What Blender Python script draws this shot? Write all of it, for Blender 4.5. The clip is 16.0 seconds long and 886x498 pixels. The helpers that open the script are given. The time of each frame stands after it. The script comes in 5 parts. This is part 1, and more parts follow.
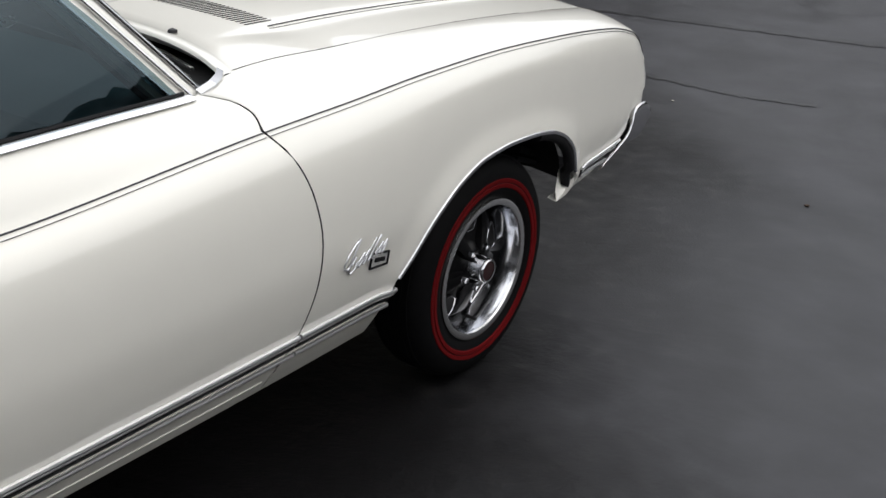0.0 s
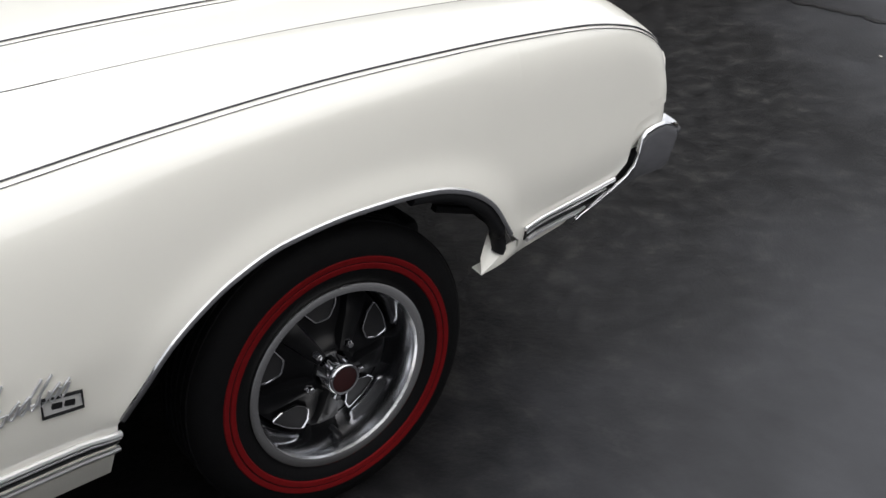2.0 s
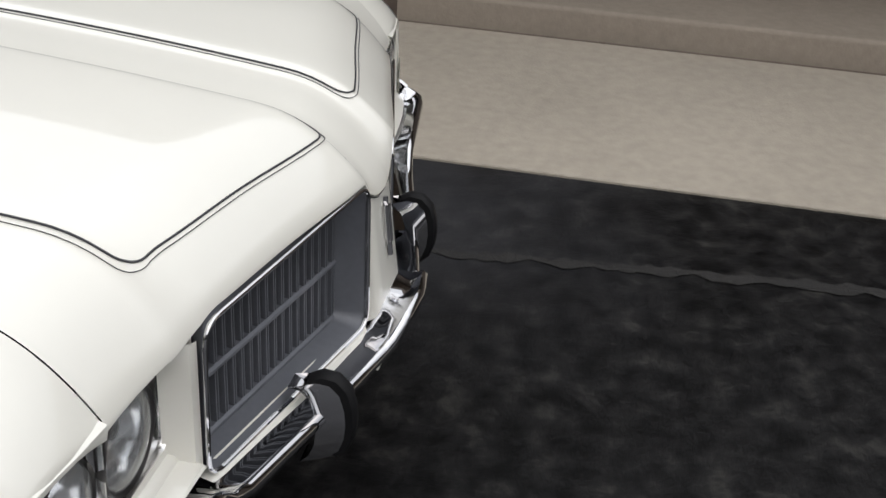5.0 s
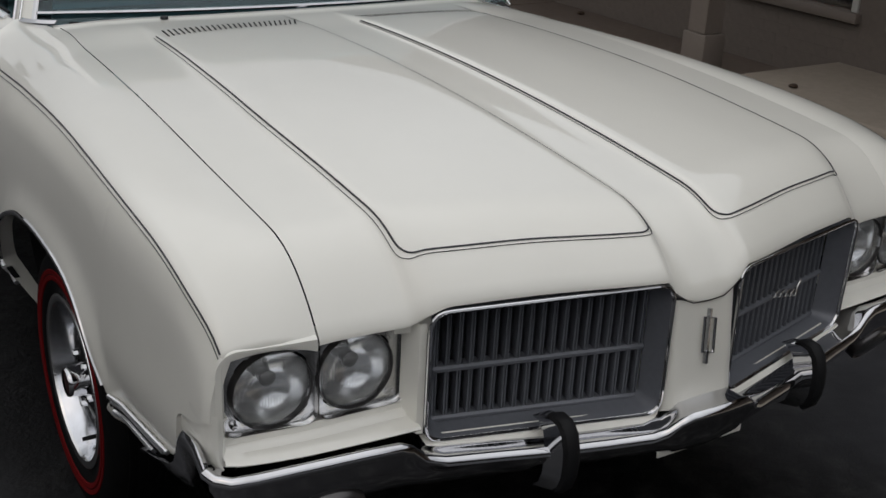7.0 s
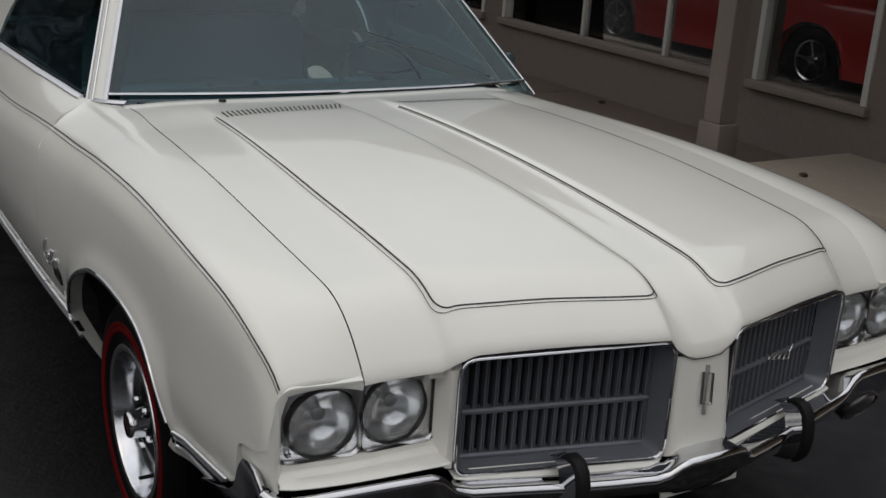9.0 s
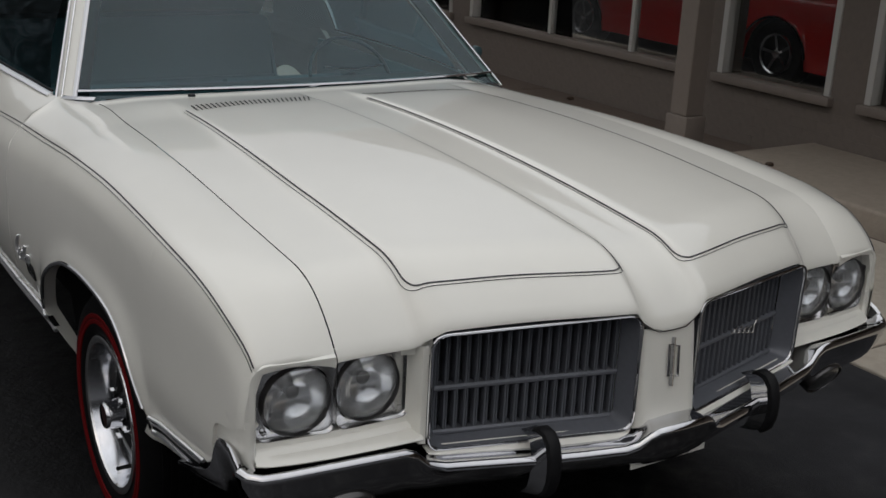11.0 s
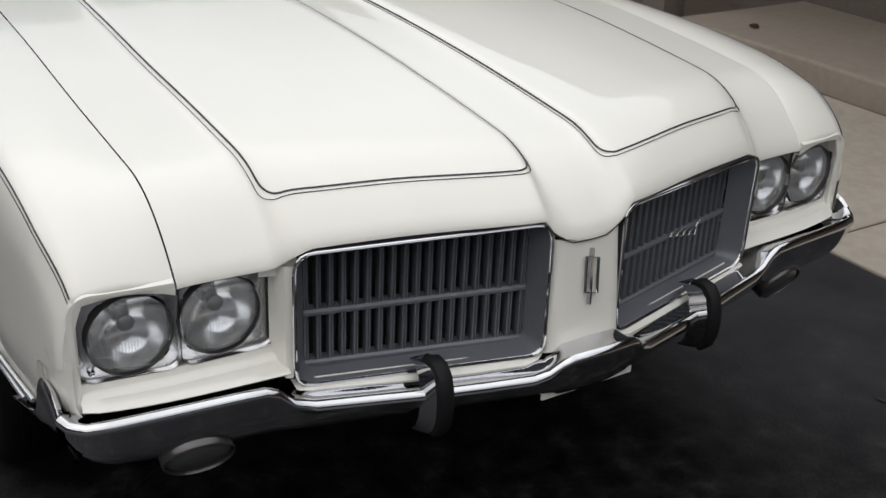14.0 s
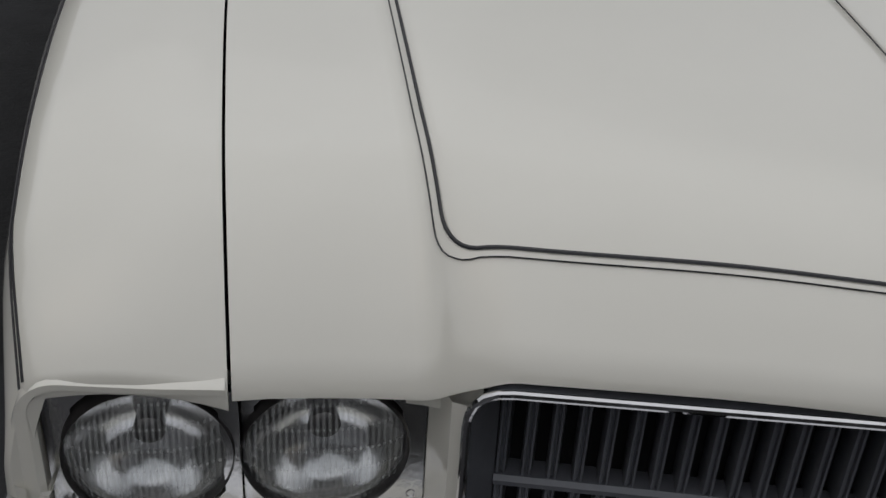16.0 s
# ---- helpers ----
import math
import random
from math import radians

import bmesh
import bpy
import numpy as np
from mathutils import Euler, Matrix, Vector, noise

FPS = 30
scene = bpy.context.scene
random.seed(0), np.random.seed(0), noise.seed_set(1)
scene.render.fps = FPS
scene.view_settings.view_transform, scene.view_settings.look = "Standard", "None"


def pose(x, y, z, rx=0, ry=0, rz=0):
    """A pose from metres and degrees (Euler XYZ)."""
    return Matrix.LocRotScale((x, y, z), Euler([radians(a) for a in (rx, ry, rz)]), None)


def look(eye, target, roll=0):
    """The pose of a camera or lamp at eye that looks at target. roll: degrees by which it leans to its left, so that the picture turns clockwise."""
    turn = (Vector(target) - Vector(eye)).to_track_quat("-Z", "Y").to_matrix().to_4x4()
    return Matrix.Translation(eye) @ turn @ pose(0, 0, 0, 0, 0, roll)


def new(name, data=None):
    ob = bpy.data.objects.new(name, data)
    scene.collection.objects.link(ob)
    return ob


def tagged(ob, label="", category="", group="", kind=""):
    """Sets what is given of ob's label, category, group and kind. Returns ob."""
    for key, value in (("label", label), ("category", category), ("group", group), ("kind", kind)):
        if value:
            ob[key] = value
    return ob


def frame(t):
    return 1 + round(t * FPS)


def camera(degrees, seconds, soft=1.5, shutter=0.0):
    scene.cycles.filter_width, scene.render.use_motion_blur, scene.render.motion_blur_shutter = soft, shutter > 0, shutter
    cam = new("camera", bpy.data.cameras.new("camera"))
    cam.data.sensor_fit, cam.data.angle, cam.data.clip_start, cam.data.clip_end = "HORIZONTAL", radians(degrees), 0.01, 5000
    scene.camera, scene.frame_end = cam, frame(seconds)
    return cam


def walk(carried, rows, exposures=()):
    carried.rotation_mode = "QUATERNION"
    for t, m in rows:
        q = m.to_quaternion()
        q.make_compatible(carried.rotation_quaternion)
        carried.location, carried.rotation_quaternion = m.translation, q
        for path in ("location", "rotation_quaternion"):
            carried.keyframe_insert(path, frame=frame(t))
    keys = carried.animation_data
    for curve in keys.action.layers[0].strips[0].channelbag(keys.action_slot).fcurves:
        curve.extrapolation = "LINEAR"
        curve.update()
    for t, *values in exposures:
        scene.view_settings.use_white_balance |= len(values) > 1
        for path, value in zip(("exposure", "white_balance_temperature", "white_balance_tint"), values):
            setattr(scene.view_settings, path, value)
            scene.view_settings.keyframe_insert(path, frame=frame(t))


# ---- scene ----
cam = camera(42.3, 16.0)
PATH = [
    (0, (2.385, -2.466, 1.617), (1.369, -0.937, 0.823), 4.3),
    (0.5, (2.443, -2.08, 1.634), (1.298, -0.679, 0.782), 3.1),
    (1, (2.362, -1.717, 1.627), (1.231, -0.336, 0.724), 4.6),
    (1.5, (2.352, -1.355, 1.667), (1.166, -0.074, 0.692), 2.8),
    (2, (2.456, -0.951, 1.667), (1.086, 0.103, 0.661), -0.3),
    (2.5, (2.37, -0.577, 1.63), (0.972, 0.404, 0.589), 2.4),
    (3, (2.272, -0.151, 1.606), (0.837, 0.808, 0.595), -1.1),
    (3.5, (2.229, 0.256, 1.602), (0.646, 0.954, 0.598), -1.4),
    (3.7, (2.155, 0.387, 1.601), (0.523, 0.995, 0.619), -0.3),
    (5.8, (1.331, 1.953, 1.604), (-0.033, 0.842, 0.653), -0.4),
    (6, (1.268, 2.043, 1.594), (0.055, 0.741, 0.68), -1.0),
    (6.5, (1.329, 2.194, 1.608), (0.257, 0.715, 0.793), 2.9),
    (7, (1.444, 2.368, 1.633), (0.433, 0.82, 0.872), 3.0),
    (7.5, (1.462, 2.555, 1.635), (0.465, 0.974, 0.923), 1.6),
    (8, (1.481, 2.677, 1.677), (0.502, 1.083, 0.97), 2.1),
    (8.5, (1.581, 2.621, 1.684), (0.582, 1.013, 1.039), 2.1),
    (8.7, (1.607, 2.598, 1.694), (0.606, 0.985, 1.064), 3.8),
    (10.8, (1.63, 2.631, 1.663), (0.615, 1.016, 1.063), 2.9),
    (11, (1.633, 2.653, 1.658), (0.593, 1.06, 1.041), 2.9),
    (11.5, (1.63, 2.67, 1.647), (0.557, 1.112, 0.999), 2.5),
    (12, (1.628, 2.679, 1.646), (0.535, 1.142, 0.98), 3.2),
    (12.5, (1.62, 2.683, 1.634), (0.5, 1.174, 0.949), 2.5),
    (13, (1.611, 2.669, 1.628), (0.479, 1.181, 0.919), 1.2),
    (13.5, (1.479, 2.627, 1.597), (0.368, 1.15, 0.833), 0.3),
    (14, (1.239, 2.452, 1.611), (0.241, 0.938, 0.768), 2.5),
    (14.5, (1.093, 2.225, 1.556), (0.146, 0.707, 0.664), 2.2),
    (15, (0.935, 1.974, 1.575), (-0.033, 0.54, 0.573), 5.2),
    (15.5, (0.66, 1.837, 1.485), (0.087, 0.213, 0.469), 3.2),
    (16, (0.671, 1.604, 1.372), (0.381, -0.062, 0.304), 3.6),
]
EXPOSURES = [(0.0, 0.3), (0.5, 0.44), (2.5, 0.5), (3.7, 0.45), (5.8, -0.16), (6.5, -0.48), (7.0, -0.62), (8.5, -0.58), (11.0, -0.65), (12.5, -0.25), (14.0, -0.06), (15.0, -0.42), (15.5, -0.62), (16.0, -1.0)]
walk(cam, [(t, look(eye, target, roll)) for t, eye, target, roll in PATH], EXPOSURES)

# ---- light: overcast sky, a broad weak sun ----
world = bpy.data.worlds.new("sky")
scene.world = world
world.use_nodes = True
wn = world.node_tree.nodes
wl = world.node_tree.links
sky = wn.new("ShaderNodeTexSky")
sky.sky_type = "NISHITA"
sky.sun_disc = False
sky.sun_elevation = radians(48)
sky.sun_rotation = radians(60)
sky.air_density = 1.0
sky.dust_density = 4.0
grey = wn.new("ShaderNodeMix")
grey.data_type = "RGBA"
grey.inputs[0].default_value = 0.85
grey.inputs[7].default_value = (9.0, 9.15, 9.45, 1)
coords = wn.new("ShaderNodeTexCoord")
clouds = wn.new("ShaderNodeTexNoise")
clouds.inputs["Scale"].default_value = 2.2
clouds.inputs["Detail"].default_value = 5
clouds.inputs["Roughness"].default_value = 0.5
cloud_range = wn.new("ShaderNodeMapRange")
cloud_range.inputs["From Min"].default_value = 0.3
cloud_range.inputs["From Max"].default_value = 0.7
cloud_range.inputs["To Min"].default_value = 0.75
cloud_range.inputs["To Max"].default_value = 1.25
cloud_mul = wn.new("ShaderNodeMix")
cloud_mul.data_type = "RGBA"
cloud_mul.blend_type = "MULTIPLY"
cloud_mul.inputs[0].default_value = 1.0
wl.new(coords.outputs["Generated"], clouds.inputs["Vector"])
wl.new(clouds.outputs["Fac"], cloud_range.inputs["Value"])
wl.new(sky.outputs[0], grey.inputs[6])
wl.new(grey.outputs[2], cloud_mul.inputs[6])
wl.new(cloud_range.outputs[0], cloud_mul.inputs[7])
split_dir = wn.new("ShaderNodeSeparateXYZ")
zenith = wn.new("ShaderNodeMapRange")
zenith.inputs["To Min"].default_value = 0.55
zenith.inputs["To Max"].default_value = 1.4
overcast = wn.new("ShaderNodeMix")
overcast.data_type = "RGBA"
overcast.blend_type = "MULTIPLY"
overcast.inputs[0].default_value = 1.0
wl.new(coords.outputs["Generated"], split_dir.inputs[0])
wl.new(split_dir.outputs["Z"], zenith.inputs["Value"])
wl.new(cloud_mul.outputs[2], overcast.inputs[6])
wl.new(zenith.outputs[0], overcast.inputs[7])
wl.new(overcast.outputs[2], wn["Background"].inputs["Color"])
wn["Background"].inputs["Strength"].default_value = 0.11
sun_lamp = bpy.data.lights.new("sun", "SUN")
sun_lamp.energy = 0.7
sun_lamp.angle = radians(120)
sun_lamp.color = (1.0, 0.97, 0.92)
sun = new("sun", sun_lamp)
sun.matrix_world = look((2.5, 0.5, 9), (0, 0, 0))


# ---- materials ----
def mat(name, base=(0.8, 0.8, 0.8), rough=0.5, metal=0.0, coat=0.0, var=0.0, scale=8.0, bump=0.0, bump_scale=60.0, spec=0.5):
    """A Principled material whose colour varies by noise at two scales, with fine relief."""
    m = bpy.data.materials.new(name)
    m.use_nodes = True
    nt, p = m.node_tree, m.node_tree.nodes["Principled BSDF"]
    p.inputs["Base Color"].default_value = (*base, 1)
    p.inputs["Roughness"].default_value = rough
    p.inputs["Metallic"].default_value = metal
    p.inputs["Coat Weight"].default_value = coat
    p.inputs["Coat Roughness"].default_value = 0.012
    p.inputs["Specular IOR Level"].default_value = spec
    tc = nt.nodes.new("ShaderNodeTexCoord")
    if var:
        big, small = nt.nodes.new("ShaderNodeTexNoise"), nt.nodes.new("ShaderNodeTexNoise")
        big.inputs["Scale"].default_value, small.inputs["Scale"].default_value = scale * 0.2, scale * 4
        big.inputs["Detail"].default_value, small.inputs["Detail"].default_value = 5, 4
        add = nt.nodes.new("ShaderNodeMath")
        add.operation = "ADD"
        rng = nt.nodes.new("ShaderNodeMapRange")
        rng.inputs["From Min"].default_value, rng.inputs["From Max"].default_value = 0.6, 1.4
        rng.inputs["To Min"].default_value, rng.inputs["To Max"].default_value = 1 - var, 1 + var
        mul = nt.nodes.new("ShaderNodeMix")
        mul.data_type, mul.blend_type = "RGBA", "MULTIPLY"
        mul.inputs[0].default_value = 1.0
        mul.inputs[6].default_value = (*base, 1)
        for n in (big, small):
            nt.links.new(tc.outputs["Object"], n.inputs["Vector"])
        nt.links.new(big.outputs["Fac"], add.inputs[0])
        nt.links.new(small.outputs["Fac"], add.inputs[1])
        nt.links.new(add.outputs[0], rng.inputs["Value"])
        nt.links.new(rng.outputs[0], mul.inputs[7])
        nt.links.new(mul.outputs[2], p.inputs["Base Color"])
    if bump:
        n = nt.nodes.new("ShaderNodeTexNoise")
        n.inputs["Scale"].default_value, n.inputs["Detail"].default_value = bump_scale, 6
        b = nt.nodes.new("ShaderNodeBump")
        b.inputs["Strength"].default_value = bump
        b.inputs["Distance"].default_value = 0.01
        nt.links.new(tc.outputs["Object"], n.inputs["Vector"])
        nt.links.new(n.outputs["Fac"], b.inputs["Height"])
        nt.links.new(b.outputs[0], p.inputs["Normal"])
    return m


def pane_material(name, tint, ior=1.5, rough=0.0, sheen=(1, 1, 1)):
    """Thin tinted glass: clear tinted body with a mirror gloss that grows towards grazing angles."""
    m = bpy.data.materials.new(name)
    m.use_nodes = True
    nt = m.node_tree
    nt.nodes.remove(nt.nodes["Principled BSDF"])
    tr, gl = nt.nodes.new("ShaderNodeBsdfTransparent"), nt.nodes.new("ShaderNodeBsdfGlossy")
    tr.inputs[0].default_value = (*tint, 1)
    gl.inputs["Roughness"].default_value = rough
    gl.inputs["Color"].default_value = (*sheen, 1)
    fr, mx = nt.nodes.new("ShaderNodeFresnel"), nt.nodes.new("ShaderNodeMixShader")
    fr.inputs[0].default_value = ior
    nt.links.new(fr.outputs[0], mx.inputs[0])
    nt.links.new(tr.outputs[0], mx.inputs[1])
    nt.links.new(gl.outputs[0], mx.inputs[2])
    nt.links.new(mx.outputs[0], nt.nodes["Material Output"].inputs[0])
    return m


PAINT = mat("ivory_paint", (0.80, 0.785, 0.72), 0.35, coat=1.0, var=0.015, scale=3, spec=0.4)
PAINT.node_tree.nodes["Principled BSDF"].inputs["Coat IOR"].default_value = 1.62
CHROME = mat("chrome", (0.62, 0.62, 0.635), 0.05, 1.0)
BRUSHED = mat("brushed_chrome", (0.74, 0.74, 0.74), 0.2, 1.0, bump=0.04, bump_scale=200)
SATIN = mat("satin_chrome_bead", (0.93, 0.93, 0.94), 0.32, 1.0)
BADGE = mat("satin_badge_metal", (0.80, 0.80, 0.82), 0.35, 0.85)
BLACK = mat("black_rubber", (0.009, 0.009, 0.010), 0.6, spec=0.2, bump=0.1, bump_scale=150)
STRIPE = mat("charcoal_pinstripe", (0.03, 0.03, 0.035), 0.4)
GAP = mat("panel_gap_shadow", (0.006, 0.006, 0.007), 0.8)
TYRE = mat("tyre_rubber", (0.0032, 0.0032, 0.0036), 0.7, spec=0.10, var=0.25, scale=10, bump=0.12, bump_scale=180)
REDLINE = mat("red_tyre_line", (0.105, 0.0035, 0.0045), 0.8, var=0.15, scale=20, spec=0.08)
STEEL_GREY = mat("black_wheel_paint", (0.0035, 0.0035, 0.004), 0.32, spec=0.18)
RIM_SILVER = mat("polished_rim", (0.66, 0.67, 0.70), 0.15, 1.0, bump=0.03, bump_scale=25)
GRILLE_GREY = mat("argent_grille_paint", (0.145, 0.152, 0.172), 0.42, 0.25, var=0.1, scale=20)
RING_METAL = mat("dark_lamp_ring", (0.11, 0.105, 0.105), 0.3, 0.8)
GRILLE_DARK = mat("black_grille_backing", (0.008, 0.008, 0.009), 0.6)
EMBLEM_RED = mat("dark_red_emblem", (0.022, 0.004, 0.004), 0.35, coat=0.2, var=0.5, scale=60)
REFLECTOR = mat("headlight_reflector", (0.95, 0.95, 0.95), 0.16, 1.0, bump=0.04, bump_scale=30)


def lens_material():
    """Clear moulded glass: the light on its fine upright flutes and few level prism lines is mixed in as pale diffuse
    lines.
    """
    m = pane_material("headlight_glass", (0.94, 0.95, 0.96), 1.5, 0.03)
    nt = m.node_tree
    tc = nt.nodes.new("ShaderNodeTexCoord")
    clear = nt.nodes["Mix Shader"]
    flute_glint, mix, total = nt.nodes.new("ShaderNodeBsdfDiffuse"), nt.nodes.new("ShaderNodeMixShader"), nt.nodes.new("ShaderNodeMath")
    flute_glint.inputs[0].default_value = (0.82, 0.84, 0.85, 1)
    total.operation = "ADD"
    for n, (axis, scale, low, most) in enumerate((("X", 62.0, 0.1, 0.24), ("Z", 15.0, 0.93, 0.10))):
        w, r = nt.nodes.new("ShaderNodeTexWave"), nt.nodes.new("ShaderNodeMapRange")
        w.bands_direction = axis
        w.inputs["Scale"].default_value, w.inputs["Distortion"].default_value = scale, 0.15
        for k, v in zip(("From Min", "From Max", "To Min", "To Max"), (low, 1.0, 0.0, most)):
            r.inputs[k].default_value = v
        nt.links.new(tc.outputs["Object"], w.inputs["Vector"])
        nt.links.new(w.outputs["Fac"], r.inputs["Value"])
        nt.links.new(r.outputs[0], total.inputs[n])
    nt.links.new(total.outputs[0], mix.inputs[0])
    nt.links.new(clear.outputs[0], mix.inputs[1])
    nt.links.new(flute_glint.outputs[0], mix.inputs[2])
    nt.links.new(mix.outputs[0], nt.nodes["Material Output"].inputs[0])
    return m


LENS_GLASS = lens_material()


def woods_material():
    """Bare branches; the pale sky in the gaps between them is painted into the colour."""
    m = mat("bare_winter_woods", (0.05, 0.045, 0.04), 0.9)
    nt, p = m.node_tree, m.node_tree.nodes["Principled BSDF"]
    tc, n, ramp = nt.nodes.new("ShaderNodeTexCoord"), nt.nodes.new("ShaderNodeTexNoise"), nt.nodes.new("ShaderNodeValToRGB")
    n.inputs["Scale"].default_value, n.inputs["Detail"].default_value = 0.5, 12
    n.inputs["Roughness"].default_value, n.inputs["Distortion"].default_value = 0.72, 1.5
    e = ramp.color_ramp.elements
    e[0].position, e[0].color = 0.46, (0.018, 0.016, 0.014, 1)
    e[1].position, e[1].color = 0.64, (0.20, 0.20, 0.205, 1)
    nt.links.new(tc.outputs["Object"], n.inputs["Vector"])
    nt.links.new(n.outputs["Fac"], ramp.inputs[0])
    nt.links.new(ramp.outputs[0], p.inputs["Base Color"])
    return m


WOODS = woods_material()
LAMP_GLASS = mat("parking_lamp_lens", (0.045, 0.046, 0.046), 0.3, coat=0.6, bump=0.2, bump_scale=120)
WINDSHIELD = pane_material("tinted_windshield_glass", (0.56, 0.78, 0.82), 1.7, sheen=(0.80, 0.95, 1.0))
SIDE_GLASS = pane_material("tinted_side_glass", (0.20, 0.27, 0.29), 1.6, sheen=(0.72, 0.90, 1.0))
TEAL_VINYL = mat("teal_vinyl", (0.16, 0.30, 0.33), 0.45, var=0.08, scale=20, bump=0.15, bump_scale=220)
DASH = mat("dark_teal_dash", (0.035, 0.07, 0.08), 0.5, var=0.1, bump=0.15, bump_scale=160)
BRACKET = mat("dull_bracket_steel", (0.03, 0.03, 0.032), 0.5, 0.5, bump=0.2)
UNDERBODY = mat("black_underbody", (0.008, 0.008, 0.008), 0.8, bump=0.2)
RED_PAINT = mat("red_car_paint", (0.56, 0.012, 0.010), 0.3, coat=1.0, var=0.03)
WALL_PAINT = mat("taupe_painted_brick", (0.135, 0.112, 0.096), 0.75, var=0.1, scale=6, bump=0.25, bump_scale=50)
TRIM_PAINT = mat("taupe_trim_paint", (0.165, 0.138, 0.118), 0.6, var=0.06, scale=8, bump=0.1)
FRAME_METAL = mat("window_frame_metal", (0.48, 0.47, 0.45), 0.45, 0.3)
SHOP_GLASS = pane_material("shop_window_glass", (0.95, 0.95, 0.94), 1.28)
SHOP_FLOOR = mat("showroom_floor", (0.14, 0.13, 0.13), 0.4, var=0.1)
SHOP_WALL = mat("showroom_wall", (0.55, 0.54, 0.53), 0.8, var=0.1)
CONCRETE = mat("weathered_concrete", (0.36, 0.32, 0.265), 0.85, var=0.16, scale=5, bump=0.35, bump_scale=70)
WALK_CONCRETE = mat("dark_brown_walk", (0.115, 0.088, 0.070), 0.7, var=0.18, scale=6, bump=0.3, bump_scale=70)
STEP_CONCRETE = mat("porch_concrete", (0.26, 0.22, 0.18), 0.85, var=0.14, scale=6, bump=0.3, bump_scale=70)
JOINT = mat("joint_dirt", (0.03, 0.026, 0.022), 0.9)


def asphalt_material():
    """Sealed asphalt: a smooth bluish-grey strip beside older, pitted and near-black sealer, with shade painted in
    beside the car.
    """
    m = mat("sealed_asphalt", (0.03, 0.03, 0.032), 0.5, bump=0.05, bump_scale=240, spec=0.5)
    nt, p = m.node_tree, m.node_tree.nodes["Principled BSDF"]
    tc = nt.nodes.new("ShaderNodeTexCoord")

    def noise_node(scale, detail, rough, distort=0.0):
        n = nt.nodes.new("ShaderNodeTexNoise")
        n.inputs["Scale"].default_value, n.inputs["Detail"].default_value = scale, detail
        n.inputs["Roughness"].default_value, n.inputs["Distortion"].default_value = rough, distort
        nt.links.new(tc.outputs["Object"], n.inputs["Vector"])
        return n.outputs["Fac"]

    def put(socket, v):
        if isinstance(v, (float, tuple)):
            socket.default_value = v
        else:
            nt.links.new(v, socket)

    def maths(op, x, y):
        n = nt.nodes.new("ShaderNodeMath")
        n.operation = op
        put(n.inputs[0], x)
        put(n.inputs[1], y)
        return n.outputs[0]

    def spread(v, a, b, c, d):
        n = nt.nodes.new("ShaderNodeMapRange")
        put(n.inputs["Value"], v)
        for k, x in zip(("From Min", "From Max", "To Min", "To Max"), (a, b, c, d)):
            n.inputs[k].default_value = x
        return n.outputs[0]

    def clamped(v, a, b):
        return maths("MINIMUM", maths("MAXIMUM", spread(v, a, b, 0.0, 1.0), 0.0), 1.0)

    def ramp(v, *stops):
        n = nt.nodes.new("ShaderNodeValToRGB")
        e = n.color_ramp.elements
        while len(e) < len(stops):
            e.new(0.5)
        for el, (pos, col) in zip(e, stops):
            el.position, el.color = pos, (*col, 1)
        put(n.inputs[0], v)
        return n.outputs[0]

    def mix(f, x, y):
        n = nt.nodes.new("ShaderNodeMix")
        n.data_type = "RGBA"
        put(n.inputs[0], f)
        put(n.inputs[6], x)
        put(n.inputs[7], y)
        return n.outputs[2]

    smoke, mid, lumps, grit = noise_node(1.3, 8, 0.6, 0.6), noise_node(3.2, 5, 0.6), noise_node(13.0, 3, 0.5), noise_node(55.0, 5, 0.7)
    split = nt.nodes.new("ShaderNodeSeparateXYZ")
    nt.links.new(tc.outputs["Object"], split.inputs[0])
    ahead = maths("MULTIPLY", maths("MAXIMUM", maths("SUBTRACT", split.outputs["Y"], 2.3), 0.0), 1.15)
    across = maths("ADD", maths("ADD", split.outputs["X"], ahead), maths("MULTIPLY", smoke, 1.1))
    # Shade beside the car's flank and sill, painted in by widening the dark zone.
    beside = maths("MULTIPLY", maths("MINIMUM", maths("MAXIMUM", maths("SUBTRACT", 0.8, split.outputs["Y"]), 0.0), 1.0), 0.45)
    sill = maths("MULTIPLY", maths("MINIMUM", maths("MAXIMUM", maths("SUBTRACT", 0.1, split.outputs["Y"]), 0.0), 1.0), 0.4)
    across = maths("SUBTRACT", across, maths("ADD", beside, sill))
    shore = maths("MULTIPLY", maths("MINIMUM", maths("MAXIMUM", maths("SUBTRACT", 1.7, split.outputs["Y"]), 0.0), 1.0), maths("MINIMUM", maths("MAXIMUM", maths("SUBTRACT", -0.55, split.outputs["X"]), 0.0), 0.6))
    old_and_shade = maths("SUBTRACT", spread(across, 1.95, 0.85, 0.0, 1.0), shore)
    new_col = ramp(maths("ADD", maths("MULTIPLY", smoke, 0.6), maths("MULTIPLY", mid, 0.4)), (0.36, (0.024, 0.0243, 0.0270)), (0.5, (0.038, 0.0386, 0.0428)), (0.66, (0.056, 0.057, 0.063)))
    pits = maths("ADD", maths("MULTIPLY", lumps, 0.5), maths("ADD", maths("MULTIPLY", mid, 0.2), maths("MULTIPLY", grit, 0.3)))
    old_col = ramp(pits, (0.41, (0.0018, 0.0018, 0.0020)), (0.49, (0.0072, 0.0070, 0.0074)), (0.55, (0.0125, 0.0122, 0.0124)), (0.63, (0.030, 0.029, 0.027)))
